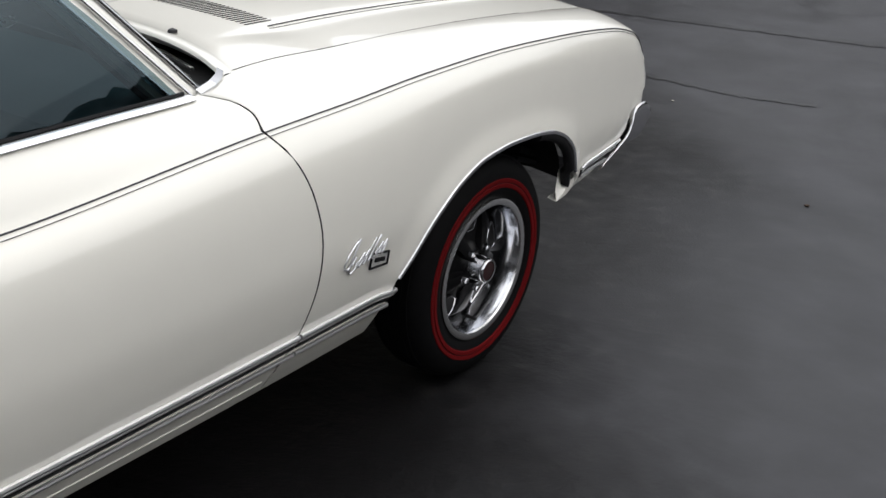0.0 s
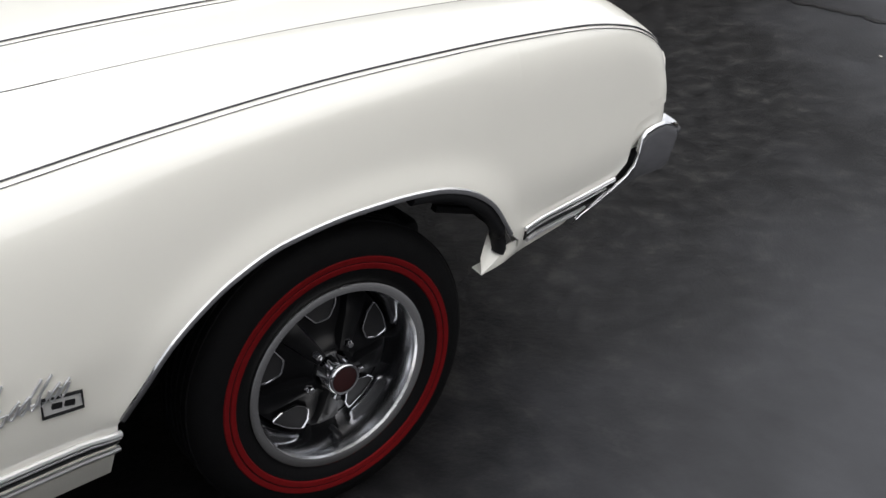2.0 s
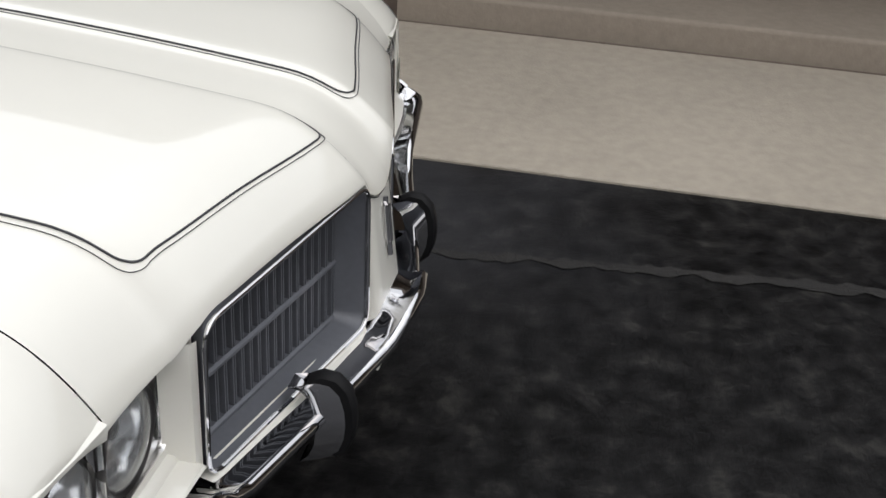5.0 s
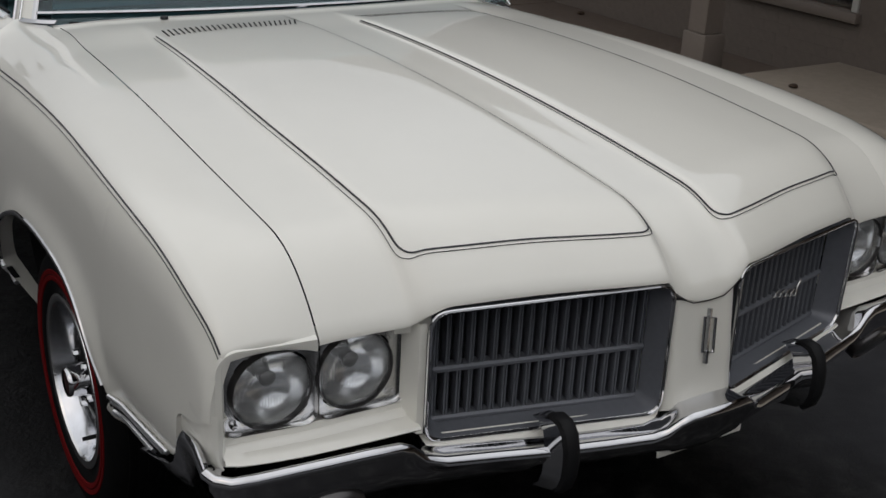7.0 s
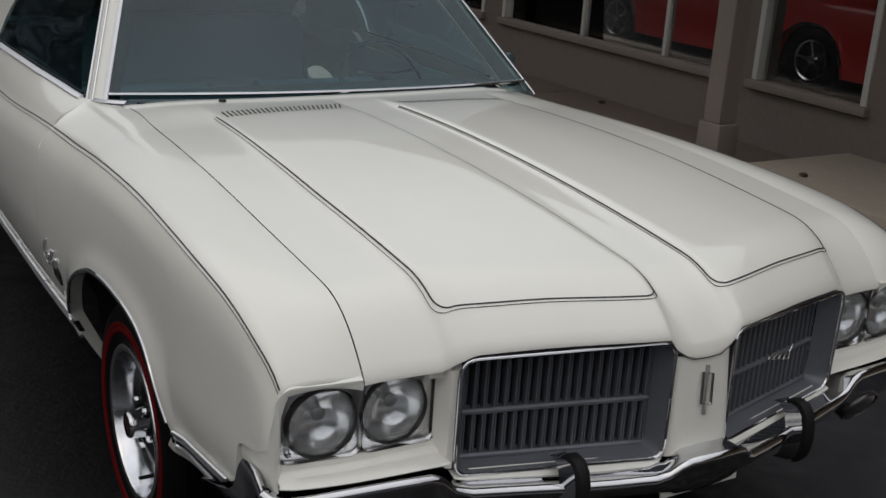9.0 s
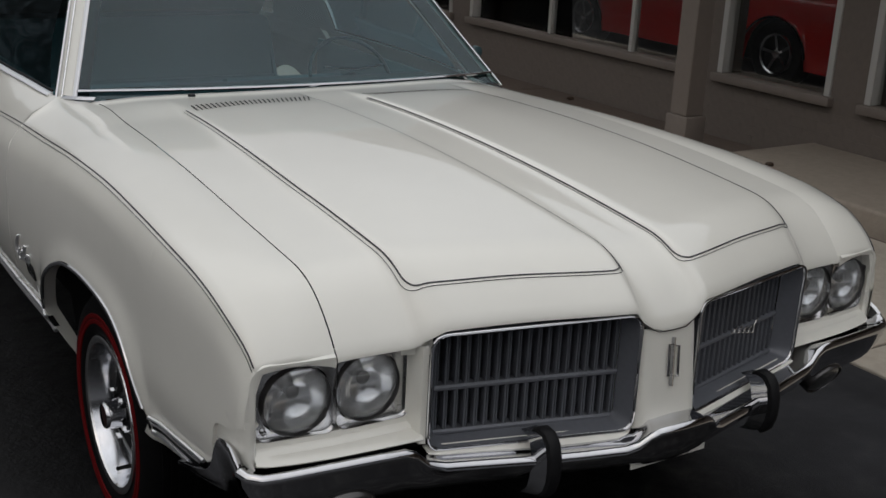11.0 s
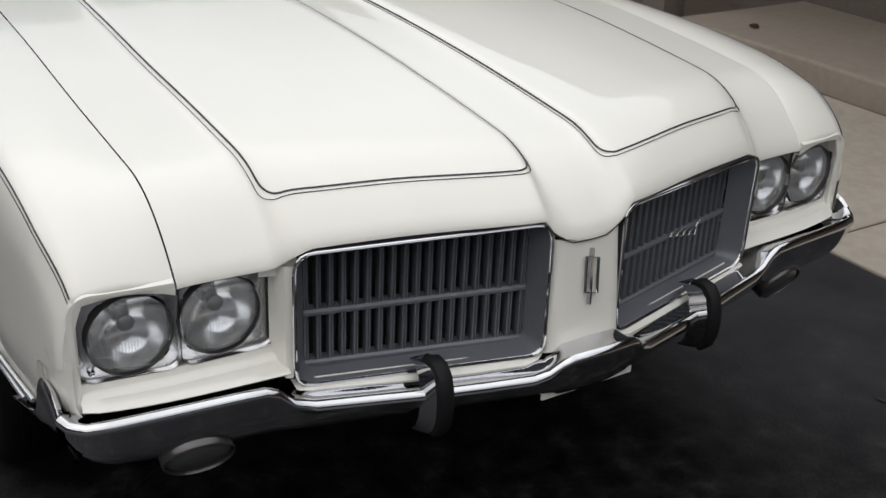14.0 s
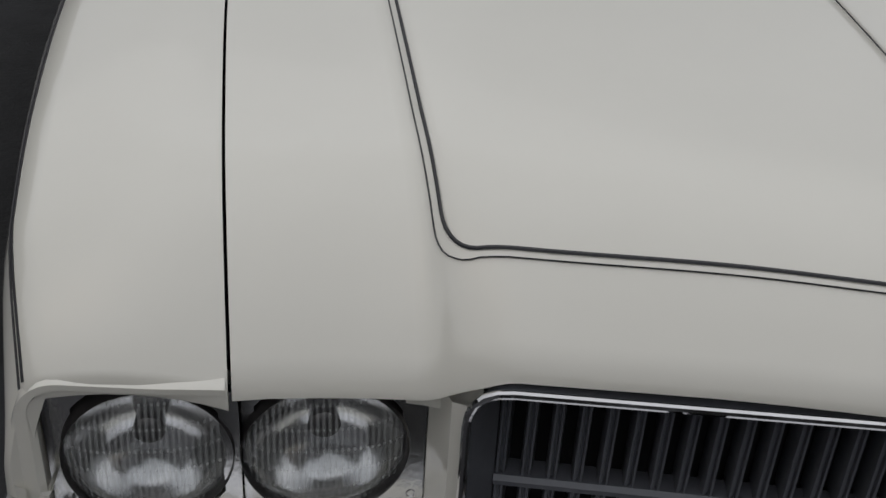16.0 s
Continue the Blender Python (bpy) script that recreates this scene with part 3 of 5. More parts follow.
def fender_bm():
    ys = [-0.74 + 0.02 * i for i in range(13)] + [-0.47, -0.4625, -0.4615, -0.45, -0.44, -0.43, -0.415, -0.4, -0.38]
    ys += [-0.36 + 0.02 * i for i in range(35)] + [0.34, 0.36, 0.375, 0.39, 0.40, 0.41, 0.42, 0.4295, 0.4305]
    ys += [0.45 + 0.025 * i for i in range(12)] + [0.755, 0.762, 0.768, 0.775, 0.785, 0.80, 0.82, 0.84, 0.855, 0.872]
    ys = sorted(set(round(v, 4) for v in ys))
    rows = []
    for y in ys:
        row = []
        back = min(1.0, max(0.0, (-0.5 - y) / 0.24))
        for k in range(9):
            w = 1 - k / 8
            front = step(0.6, 0.872, y) * 0.019 * w
            rear = top_edge(w, 0.0025).y
            yy = y + front if y > -0.5 else -0.5 + (rear + 0.5) * back
            gx, gz, rx, rz = GAP_X(yy), GAP_Z(yy), RIDGE_X(yy), RIDGE_Z(yy)
            p = Vector((gx * w + rx * (1 - w), yy, gz * w + rz * (1 - w) + 0.010 * math.sin(math.pi * w) ** 0.8))
            row.append(p.lerp(top_edge(w, 0.0025), back ** 3))
        lo = under_z(y)
        behind = y < -0.462
        mid, zt = (0.452 if behind else lo), row[8].z
        for k in range(1, 19):
            s = k / 18
            z = zt + (mid - zt) * (0.35 * s + 0.65 * (1 - (1 - s) ** 1.7))
            yy = y if y > -0.5 else -0.5 + (DOOR_Y(z) + 0.0025 + 0.5) * back
            row.append(Vector((side_x(yy, z), yy, z)))
        for k in range(1, 7):
            if behind:
                z = mid + (lo - mid) * k / 6
                yy = y if y > -0.5 else -0.5 + (DOOR_Y(z) + 0.0025 + 0.5) * back
                row.append(Vector((side_x(yy, z), yy, z)))
            else:
                row.append(row[26] + Vector((-0.0015 * k, 0, -0.0002 * k)))
        last = row[-1]
        deep = 0.026 if y < 0.43 else 0.006
        row.append(last + Vector((-deep * 0.4, 0, -0.001)))
        row.append(last + Vector((-deep, 0, 0.004)))
        rows.append(row)
    # the front lip rolls in
    end = rows[-1]
    rows.append([p + Vector((-0.006 if k > 8 else 0, 0.006, -0.010 if k <= 8 else 0)) for k, p in enumerate(end)])
    rows.append([p + Vector((-0.022 if k > 8 else 0, 0.004, -0.022 if k <= 8 else 0)) for k, p in enumerate(end)])
    rows.append([p + Vector((-0.026 if k > 8 else 0, -0.05, -0.024 if k <= 8 else 0)) for k, p in enumerate(end)])
    return sheet(rows)


def hood_point(x, y, lift=0.0):
    return Vector((x, y, hood_z(x, y) + lift))


HOOD_BACK = -0.655


def hood_bm():
    xs = [0, 0.03, 0.055, 0.065, 0.072, 0.078, 0.084, 0.09, 0.098, 0.11, 0.13, 0.15, 0.2, 0.25, 0.3, 0.35, 0.4, 0.44, 0.465, 0.48, 0.49, 0.498, 0.505, 0.512, 0.519, 0.526, 0.533, 0.54, 0.548, 0.556, 0.564, 0.575, 0.6, 0.64, 0.68, 1.0]
    xs = [-v for v in xs[:0:-1]] + xs
    rows = []
    vs = [i / 40 for i in range(30)] + [0.74 + 0.26 * (i / 26) for i in range(27)]
    for v in vs:
        row = []
        for x in xs:
            side = abs(x) == 1.0
            ax = 0.70 if side else abs(x)
            yf = HOOD_FRONT(ax)
            yb = HOOD_BACK - 0.10 * (ax / 0.7) ** 3
            y = yb + (yf - yb) * v
            if side:
                ax = GAP_X(y) - 0.003
            row.append(Vector((math.copysign(ax, x), y, hood_z(ax, y))))
        rows.append(row)
    end = rows[-1]
    rows.append([p + Vector((0, 0.001, -0.008)) for p in end])
    rows.append([p + Vector((0, -0.012, -0.014)) for p in end])
    rows.append([p + Vector((0, -0.07, -0.012)) for p in end])
    back = rows[0]
    for dy, dz in ((-0.006, 0.0015), (-0.030, 0.003), (-0.036, 0.0), (-0.038, -0.008), (-0.01, -0.03)):
        rows.insert(0, [p + Vector((0, dy, dz)) for p in back])
    return sheet(rows)


def ribbon(points, normals, width, lift=0.0012, thickness=0.0008):
    """A thin stripe of tape along points on a surface."""
    rows = []
    for i, p in enumerate(points):
        d = (points[min(i + 1, len(points) - 1)] - points[max(i - 1, 0)]).normalized()
        n = normals[i].normalized()
        s = d.cross(n).normalized() * width / 2
        rows.append([p + n * lift + s, p + n * (lift + thickness), p + n * lift - s, p - n * 0.002])
    return sheet(rows, closed=True)


# ---- the white car ----
car = thing("car", "ivory white two-door vintage coupe with chrome bumper and black pinstripes, parked", "car")
driver_fender = mirrored(fender_bm())
bmesh.ops.translate(driver_fender, vec=(0.0026, 0, 0), verts=driver_fender.verts)
for bm in (fender_bm(), driver_fender):
    part("front_fender", bm, PAINT, car, sharp=50)
hood = part("hood", hood_bm(), PAINT, car, "ivory hood with two raised panels", sharp=50)


def side_normal(y, z):
    e = 0.004
    dz = (side_x(y, z + e) - side_x(y, z - e)) / (2 * e)
    dy = (side_x(y + e, z) - side_x(y - e, z)) / (2 * e)
    return Vector((1, -dy, -dz))


def hood_normal(x, y):
    e = 0.004
    return Vector((-(hood_z(x + e, y) - hood_z(x - e, y)) / (2 * e), -(hood_z(x, y + e) - hood_z(x, y - e)) / (2 * e), 1))


def ridge_stripe(drop, width, y0, y1):
    ys = [y0 + (y1 - y0) * i / 90 for i in range(91)]
    pts = [Vector((side_x(y, RIDGE_Z(y) - drop), y, RIDGE_Z(y) - drop)) for y in ys]
    return ribbon(pts, [side_normal(y, RIDGE_Z(y) - drop - 0.003) for y in ys], width)


for drop, width in ((0.004, 0.0036), (0.0112, 0.0014)):
    both("pinstripe", lambda: ridge_stripe(drop, width, -0.8525, 0.873), STRIPE, car)
    both("pinstripe", lambda: ridge_stripe(drop, width, -2.2, -0.8575), STRIPE, car)


def hood_stripe(offset, width):
    """Down the outer edge of a raised panel, round the corner, across its front and a short way up its inner edge."""
    out, r = [], 0.03
    xi = 0.080 - offset * 0.6
    xo = lambda y: PANEL_X(y) - 0.004 + offset
    yo = lambda x: HOOD_FRONT(abs(x)) - 0.070 + offset
    yc = yo(0.535) + 0.001
    for i in range(60):
        y = -0.46 + (yc - r + 0.46) * i / 59
        out.append((xo(y), y))
    p0, p1, p2 = Vector((xo(yc - r), yc - r)), Vector((xo(yc), yc + 0.004)), Vector((xo(yc) - r, yo(xo(yc) - r)))
    for k in range(1, 8):
        a = k / 8
        out.append(tuple(p0 * (1 - a) ** 2 + p1 * 2 * a * (1 - a) + p2 * a * a))
    for i in range(40):
        x = p2.x + (xi + 0.03 - p2.x) * i / 39
        out.append((x, yo(x)))
    p0, p1, p2 = Vector((xi + 0.03, yo(xi + 0.03))), Vector((xi, yo(xi))), Vector((xi, yo(xi) - 0.045))
    for k in range(1, 8):
        a = k / 8
        out.append(tuple(p0 * (1 - a) ** 2 + p1 * 2 * a * (1 - a) + p2 * a * a))
    for i in range(60):
        out.append((xi, p2.y - 0.004 + (-0.44 - p2.y) * i / 59))
    return ribbon([hood_point(x, y) for x, y in out], [hood_normal(x, y) for x, y in out], width)


for offset, width in ((0.0, 0.0034), (0.0062, 0.0013)):
    part("pinstripe", hood_stripe(offset, width), STRIPE, hood)
    part("pinstripe", mirrored(hood_stripe(offset, width)), STRIPE, hood)

part("hood_seam", sweep([(GAP_X(y) - 0.0015, y, GAP_Z(y) + 0.0004) for y in [-0.77 + 0.01 * i for i in range(40)]], ring(0.0009, 6)), GAP, hood)

# louvres near the windshield
def louvre(x, y0, y1, w, lift=0.0015):
    lean = 0.010 + 0.024 * (0.475 - x) / 0.36
    pts = [hood_point(x + lean * (i - 2) / 4, y0 + (y1 - y0) * i / 4) for i in range(5)]
    return ribbon(pts, [hood_normal(p.x, p.y) for p in pts], w, lift, 0.0003)


for k in range(26):
    x = 0.112 + 0.362 * k / 25
    part("louvre", louvre(x, -0.505, -0.425, 0.0046), GAP, hood)
    part("louvre", mirrored(louvre(x, -0.505, -0.465, 0.0024, 0.0003)), GAP, hood)


# doors, quarters
BELT_X = smooth_curve([(-4.0, 0.79), (-2.2, 0.812), (-1.4, 0.795), (-1.15, 0.778), (-1.0, 0.767), (-0.925, 0.757)])
BELT_Z = smooth_curve([(-4.0, 0.955), (-2.4, 0.962), (-1.4, 0.968), (-1.15, 0.966), (-0.925, 0.960)])


def side_panel(y_front, y_back, gap_front):
    rows = []
    n = 40 if gap_front else 120
    for i in range(n + 1):
        t = i / n
        y = y_front + (y_back - y_front) * t
        row = []
        for k in range(7):
            w = k / 7
            yf = top_edge(1 - w, -0.0025).y if gap_front else y_front
            yy = yf + (y_back - yf) * t
            p = Vector((BELT_X(yy) * (1 - w) + RIDGE_X(yy) * w + 0.006 * math.sin(math.pi * w), yy, BELT_Z(yy) * (1 - w) + RIDGE_Z(yy) * w))
            row.append(p.lerp(top_edge(1 - w, -0.0025), (1 - t) ** 6) if gap_front else p)
        for k in range(25):
            s = k / 24
            yr = top_edge(0, -0.0025).y if gap_front else y_front
            zt = RIDGE_Z(yr + (y_back - yr) * t)
            lo = 0.285
            if not gap_front and abs(y + 2.845) < 0.36:
                lo = max(lo, 0.318 + math.sqrt(0.36 ** 2 - (y + 2.845) ** 2))
            z = zt + (lo - zt) * s
            yf = DOOR_Y(z) - 0.0025 if gap_front else y_front
            yy = yf + (y_back - yf) * t
            row.append(Vector((side_x(yy, z), yy, z)))
        rows.append(row)
    first = rows[0]
    rows.insert(0, [p + Vector((-0.02, 0.0, 0)) for p in first])
    return sheet(rows)


both("door", lambda: side_panel(-0.74, -2.2, True), PAINT, car, sharp=50)
both("rear_quarter", lambda: side_panel(-2.206, -4.05, False), PAINT, car, sharp=50)
both("door_gap", lambda: sweep([(side_x(DOOR_Y(z), z) - 0.022, DOOR_Y(z), z) for z in [0.3 + 0.0275 * i for i in range(21)]], [(-0.012, 0.012), (0.012, 0.012), (0.012, -0.012), (-0.012, -0.012)], up=(1, 0, 0)), GAP, car)
body = part("underbody", joined(box(-0.62, 0.62, -3.9, 0.40, 0.25, 0.42, 0.02), box(-0.5, 0.5, -0.5, 0.8, 0.40, 0.78, 0.05), box(-0.72, 0.72, -3.9, -0.5, 0.27, 0.62, 0.02), box(-0.715, 0.715, -3.95, -2.62, 0.40, 0.925, 0.02)), UNDERBODY, car)


def housing_bm():
    rows = []
    for i in range(25):
        a = 0.34 + (math.pi - 0.34) * i / 24
        y, z = 0.47 * math.cos(a), 0.33 + 0.40 * math.sin(a)
        rows.append([Vector((0.90 - 0.07 * (1 - math.sin(a)), y, z)), Vector((0.75, y, z + 0.01)), Vector((0.52, y * 0.95, z)), Vector((0.50, y * 0.2, 0.33 + (z - 0.33) * 0.2))])
    return sheet(rows)


both("wheel_housing", housing_bm, UNDERBODY, car)
both("bumper_bracket", lambda: joined(sweep([(0.78, 0.30, 0.575), (0.78, 0.42, 0.528), (0.79, 0.56, 0.478)], [(-0.012, -0.010), (0.012, -0.010), (0.012, 0.010), (-0.012, 0.010)]), sweep([(0.76, 0.33, 0.53), (0.77, 0.45, 0.49), (0.79, 0.56, 0.46)], [(-0.010, -0.007), (0.010, -0.007), (0.010, 0.007), (-0.010, 0.007)])), BRACKET, car)


def arch_path(y0, y1, n, out=0.0, drop=0.0):
    pts = []
    for i in range(n + 1):
        y = y0 + (y1 - y0) * (0.5 - 0.5 * math.cos(math.pi * i / n))
        z = ARCH_Z(y)
        pts.append(Vector((side_x(y, z) + out, y, z - drop)))
    return pts


both("arch_moulding", lambda: sweep(arch_path(-0.455, 0.40, 60, 0.001, 0.003), ring(0.0062, 8, 0.8), up=(1, 0, 0)), CHROME, car)
both("arch_seal", lambda: sweep([p + Vector((-0.014, -0.010, 0.0)) for p in arch_path(0.16, 0.385, 30, 0.0, 0.012)] + [Vector((0.899, 0.385, 0.512)), Vector((0.899, 0.391, 0.492)), Vector((0.898, 0.394, 0.474)), Vector((0.897, 0.390, 0.466))], ring(0.016, 10), up=(1, 0, 0)), BLACK, car)


# rocker mouldings: chrome edges round a black band
def band(path_top, path_bottom, depth):
    rows = []
    for a, b in zip(path_top, path_bottom):
        a, b = Vector(a), Vector(b)
        rows.append([a + Vector((-0.012, 0, 0)), a + Vector((depth, 0, -0.001)), b + Vector((depth, 0, 0.001)), b + Vector((-0.012, 0, 0))])
    bm = sheet(rows, closed=True)
    bm.verts.ensure_lookup_table()
    bm.faces.new(bm.verts[:4])
    bm.faces.new(bm.verts[-4:])
    return bm


def rocker_line(y0, y1, z0, z1, n=24):
    ys = [y0 + (y1 - y0) * i / n for i in range(n + 1)]
    zs = [z0 + (z1 - z0) * i / n for i in range(n + 1)]
    return [Vector((side_x(y, z), y, z)) for y, z in zip(ys, zs)]


for y0, y1 in ((-2.2, -0.798), (-0.791, -0.458)):
    both("rocker_moulding", lambda: band(rocker_line(y0, y1, 0.428, 0.428), rocker_line(y0, y1, 0.394, 0.394), 0.004), BLACK, car)
    for z, r in ((0.429, 0.0062), (0.4165, 0.0030), (0.381, 0.0058)):
        both("moulding_bead", lambda: sweep([p + Vector((0.0065, 0, 0)) for p in rocker_line(y0, y1, z, z)], ring(r, 8), up=(0, 0, 1)), SATIN, car)
both("sill_crease", lambda: sweep([p + Vector((0.001, 0, 0)) for p in rocker_line(-2.2, -0.86, 0.325, 0.325)], ring(0.0016, 6), up=(0, 0, 1)), PAINT, car)
both("rocker_moulding", lambda: band(rocker_line(0.445, 0.70, 0.516, 0.535), rocker_line(0.445, 0.66, 0.482, 0.497), 0.004), BLACK, car)
for a, b, c, d, r in ((0.44, 0.715, 0.514, 0.537, 0.0045), (0.447, 0.69, 0.503, 0.522, 0.0026), (0.45, 0.63, 0.483, 0.492, 0.0055)):
    both("moulding_bead", lambda: sweep([p + Vector((0.006, 0, 0)) for p in rocker_line(a, b, c, d)], ring(r, 8), up=(0, 0, 1)), SATIN, car)


def valance_side():
    """The painted strip under the moulding, with a return that curls up behind the arch seal."""
    rows = []
    for i in range(13):
        t = i / 12
        yt, zt = 0.397 + 0.205 * t, 0.470 + 0.026 * t
        yb, zb = 0.341 + 0.240 * t, 0.430 + 0.037 * t
        xt = side_x(max(yt, 0.44), zt)
        rows.append([Vector((xt - 0.003, yt, zt + 0.012)), Vector((xt - 0.004, yt, zt)), Vector((xt - 0.003, (yt + yb) / 2, (zt + zb) / 2)), Vector((xt - 0.007, yb, zb)), Vector((xt - 0.04, yb, zb + 0.004))])
    x = side_x(0.44, 0.47)
    curl = sheet([[Vector((x - 0.007, 0.341, 0.430)), Vector((x - 0.003, 0.369, 0.450)), Vector((x - 0.004, 0.400, 0.472))], [Vector((x - 0.018, 0.347, 0.464)), Vector((x - 0.020, 0.368, 0.472)), Vector((x - 0.024, 0.392, 0.482))], [Vector((x - 0.030, 0.375, 0.508)), Vector((x - 0.034, 0.384, 0.510)), Vector((x - 0.038, 0.394, 0.512))]])
    return joined(sheet(rows), curl)


both("valance", valance_side, PAINT, car)


# ---- front end ----
FACE_Z0, FACE_Z1 = 0.632, 0.787


def face_y(x):
    return smooth_curve([(0.53, 0.872), (0.711, 0.866), (0.87, 0.846)])(x)


def headlight(x, z, r, y, parent):
    lamp = part("headlight", lathe([(-0.004, r * 0.985), (0.007, r * 0.988), (0.010, r * 1.0), (0.007, r * 1.015), (-0.03, r * 1.035)], 48, "y", (x, y, z)), RING_METAL, parent, "round sealed-beam headlight in a dark retaining ring")
    part("reflector", lathe([(0.034 * (k * k / 100 - 1), r * k / 10) for k in (10, 9, 8, 7, 6, 5, 4, 3, 2, 1, 0)], 48, "y", (x, y - 0.003, z)), REFLECTOR, lamp)
    part("bulb_shield", lathe([(-0.008, 0.0), (-0.010, 0.011), (-0.013, 0.014), (-0.034, 0.012)], 20, "y", (x, y, z + 0.012)), RING_METAL, lamp)
    lens = part("lens", lathe([(0.0, r), (0.008, r * 0.9), (0.016, r * 0.6), (0.019, r * 0.3), (0.02, 0.0)], 48, "y", (x, y, z)), LENS_GLASS, lamp)
    lens.visible_shadow = False
    return lamp


def bezel_bm(xa, xb, ca, cz, r):
    """A chrome plate with a round opening for a lamp and a raised rim."""
    outline = rounded([(xa, 0, FACE_Z0), (xb, 0, FACE_Z0), (xb, 0, FACE_Z1), (xa, 0, FACE_Z1)], 0.022)
    n = len(outline)
    rows = []
    for s, dy in ((1.0, 0.010), (0.97, 0.017), (0.94, 0.015), (0.90, 0.006), (0.5, 0.005), (0.0, 0.007)):
        row = []
        for p in outline:
            a = math.atan2(p.z - cz, p.x - ca)
            q = Vector((ca + r * 1.06 * math.cos(a), 0, cz + r * 1.06 * math.sin(a)))
            v = q.lerp(p, s)
            row.append(Vector((v.x, face_y(v.x) + dy, v.z)))
        rows.append(row)
    return sheet(rows, closed=True)


for side in (1, -1):
    for xa, xb, ca, cz in ((0.7035, 0.862, 0.780, 0.706), (0.540, 0.7025, 0.634, 0.711)):
        bz = bezel_bm(xa, xb, ca, cz, 0.070)
        bz = mirrored(bz) if side < 0 else bz
        part("headlight_bezel", bz, BRUSHED, car, "chrome headlight bezel")
        headlight(side * ca, cz, 0.070, face_y(ca) + 0.006, car)
        zs = FACE_Z0 + (0.018 if ca > 0.7 else 0.02)
        part("bezel_screw", lathe([(0.0, 0.0), (0.004, 0.004), (0.0, 0.006), (-0.01, 0.006)], 10, "y", (side * (xb - 0.018 if ca > 0.7 else xa + 0.02), face_y(ca) + 0.004, zs)), CHROME, car)


def filler_bm():
    """Painted panel from the bezels down to the bumper."""
    rows = []
    for i in range(17):
        x = 0.535 + 0.335 * i / 16
        y = face_y(x)
        f = smooth_curve([(0.535, 0.066), (0.7, 0.060), (0.84, 0.054), (0.88, 0.040)])(x)
        rows.append([Vector((x, y - 0.03, FACE_Z0 + 0.002)), Vector((x, y + 0.014, FACE_Z0 + 0.001)), Vector((x, y + 0.018, FACE_Z0 - 0.010)), Vector((x, y + 0.027, FACE_Z0 - 0.014)), Vector((x, y + 0.031, FACE_Z0 - 0.021)), Vector((x, y + f - 0.003, 0.604)), Vector((x, y + f, 0.600)), Vector((x, y + f - 0.003, 0.5965)), Vector((x, y + f - 0.05, 0.598))])
    return sheet(rows)


both("headlight_filler", filler_bm, PAINT, car)


def surround_bm():
    """The painted flange of the fender that frames the outer headlight."""
    rows = []
    for grow, dy in ((0.0, 0.004), (0.001, 0.026), (0.006, 0.032), (0.016, 0.032), (0.022, 0.027), (0.025, 0.012)):
        r = 0.022 + grow
        x1, z1 = 0.863 + grow, 0.786 + grow * 0.55
        path = [(0.713, z1), (0.77, z1), (0.82, z1)] + [(x1 - r + r * math.sin(a), z1 - r + r * math.cos(a)) for a in [math.pi / 2 * k / 8 for k in range(9)]] + [(x1, z) for z in (0.74, 0.70, 0.66, 0.63, 0.61, 0.592)]
        rows.append([Vector((min(x, side_x(0.865, min(z, RIDGE_Z(0.865))) - 0.004), face_y(min(x, 0.87)) + dy, z)) for x, z in path])
    return sheet(rows)


both("headlight_surround", surround_bm, PAINT, car)
both("notch_panel", lambda: sheet([[Vector((0.9005 - 0.010 * (k == 0) - inset, y, z)) for k, z in enumerate((0.585, 0.61, 0.64, 0.66, 0.69))] for y, inset in ((0.755, 0.004), (0.78, 0.0), (0.82, 0.0), (0.85, 0.002), (0.868, 0.006), (0.880, 0.014), (0.884, 0.022))]), PAINT, car)
# Black sheet in place of the shade between fender edge and bumper tail.
both("notch_shade", lambda: sheet([[Vector((0.885, y, 0.497 + 0.05 * (y - 0.58))), Vector((0.889, y, 0.51 + 0.3 * (y - 0.58))), Vector((0.886, y, min(0.592, 0.53 + 0.5 * (y - 0.58))))] for y in (0.58, 0.62, 0.66, 0.70, 0.74, 0.78, 0.84, 0.89)]), UNDERBODY, car)
both("grille_post", lambda: sheet([[Vector((0.549, face_y(0.55) + 0.012, z)), Vector((0.545, 0.895, z)), Vector((0.538, 0.925, z)), Vector((0.527, 0.93, z))] for z in [0.585 + 0.0262 * i for i in range(9)]]), PAINT, car)

both("lip_filler", lambda: sheet([[Vector((x, HOOD_FRONT(x) - 0.018, z)) for z in (0.77, 0.785, 0.798, 0.806)] for x in (0.512, 0.525, 0.54, 0.555, 0.57)]), PAINT, car)

# grilles
GRILLE = [(0.529, 0.942, 0.819), (0.082, 1.042, 0.8245), (0.084, 1.046, 0.566), (0.527, 0.938, 0.572)]


def grille_point(u, v, back=0.0):
    """A place in the grille opening: u from the outer to the inner side, v from the bottom to the top, back into the car."""
    to, ti, bi, bo = (Vector(p) for p in GRILLE)
    p = (bo.lerp(bi, u)).lerp(to.lerp(ti, u), v)
    return p + Vector((-0.27, -0.96, 0)) * back if p.x > 0 else p


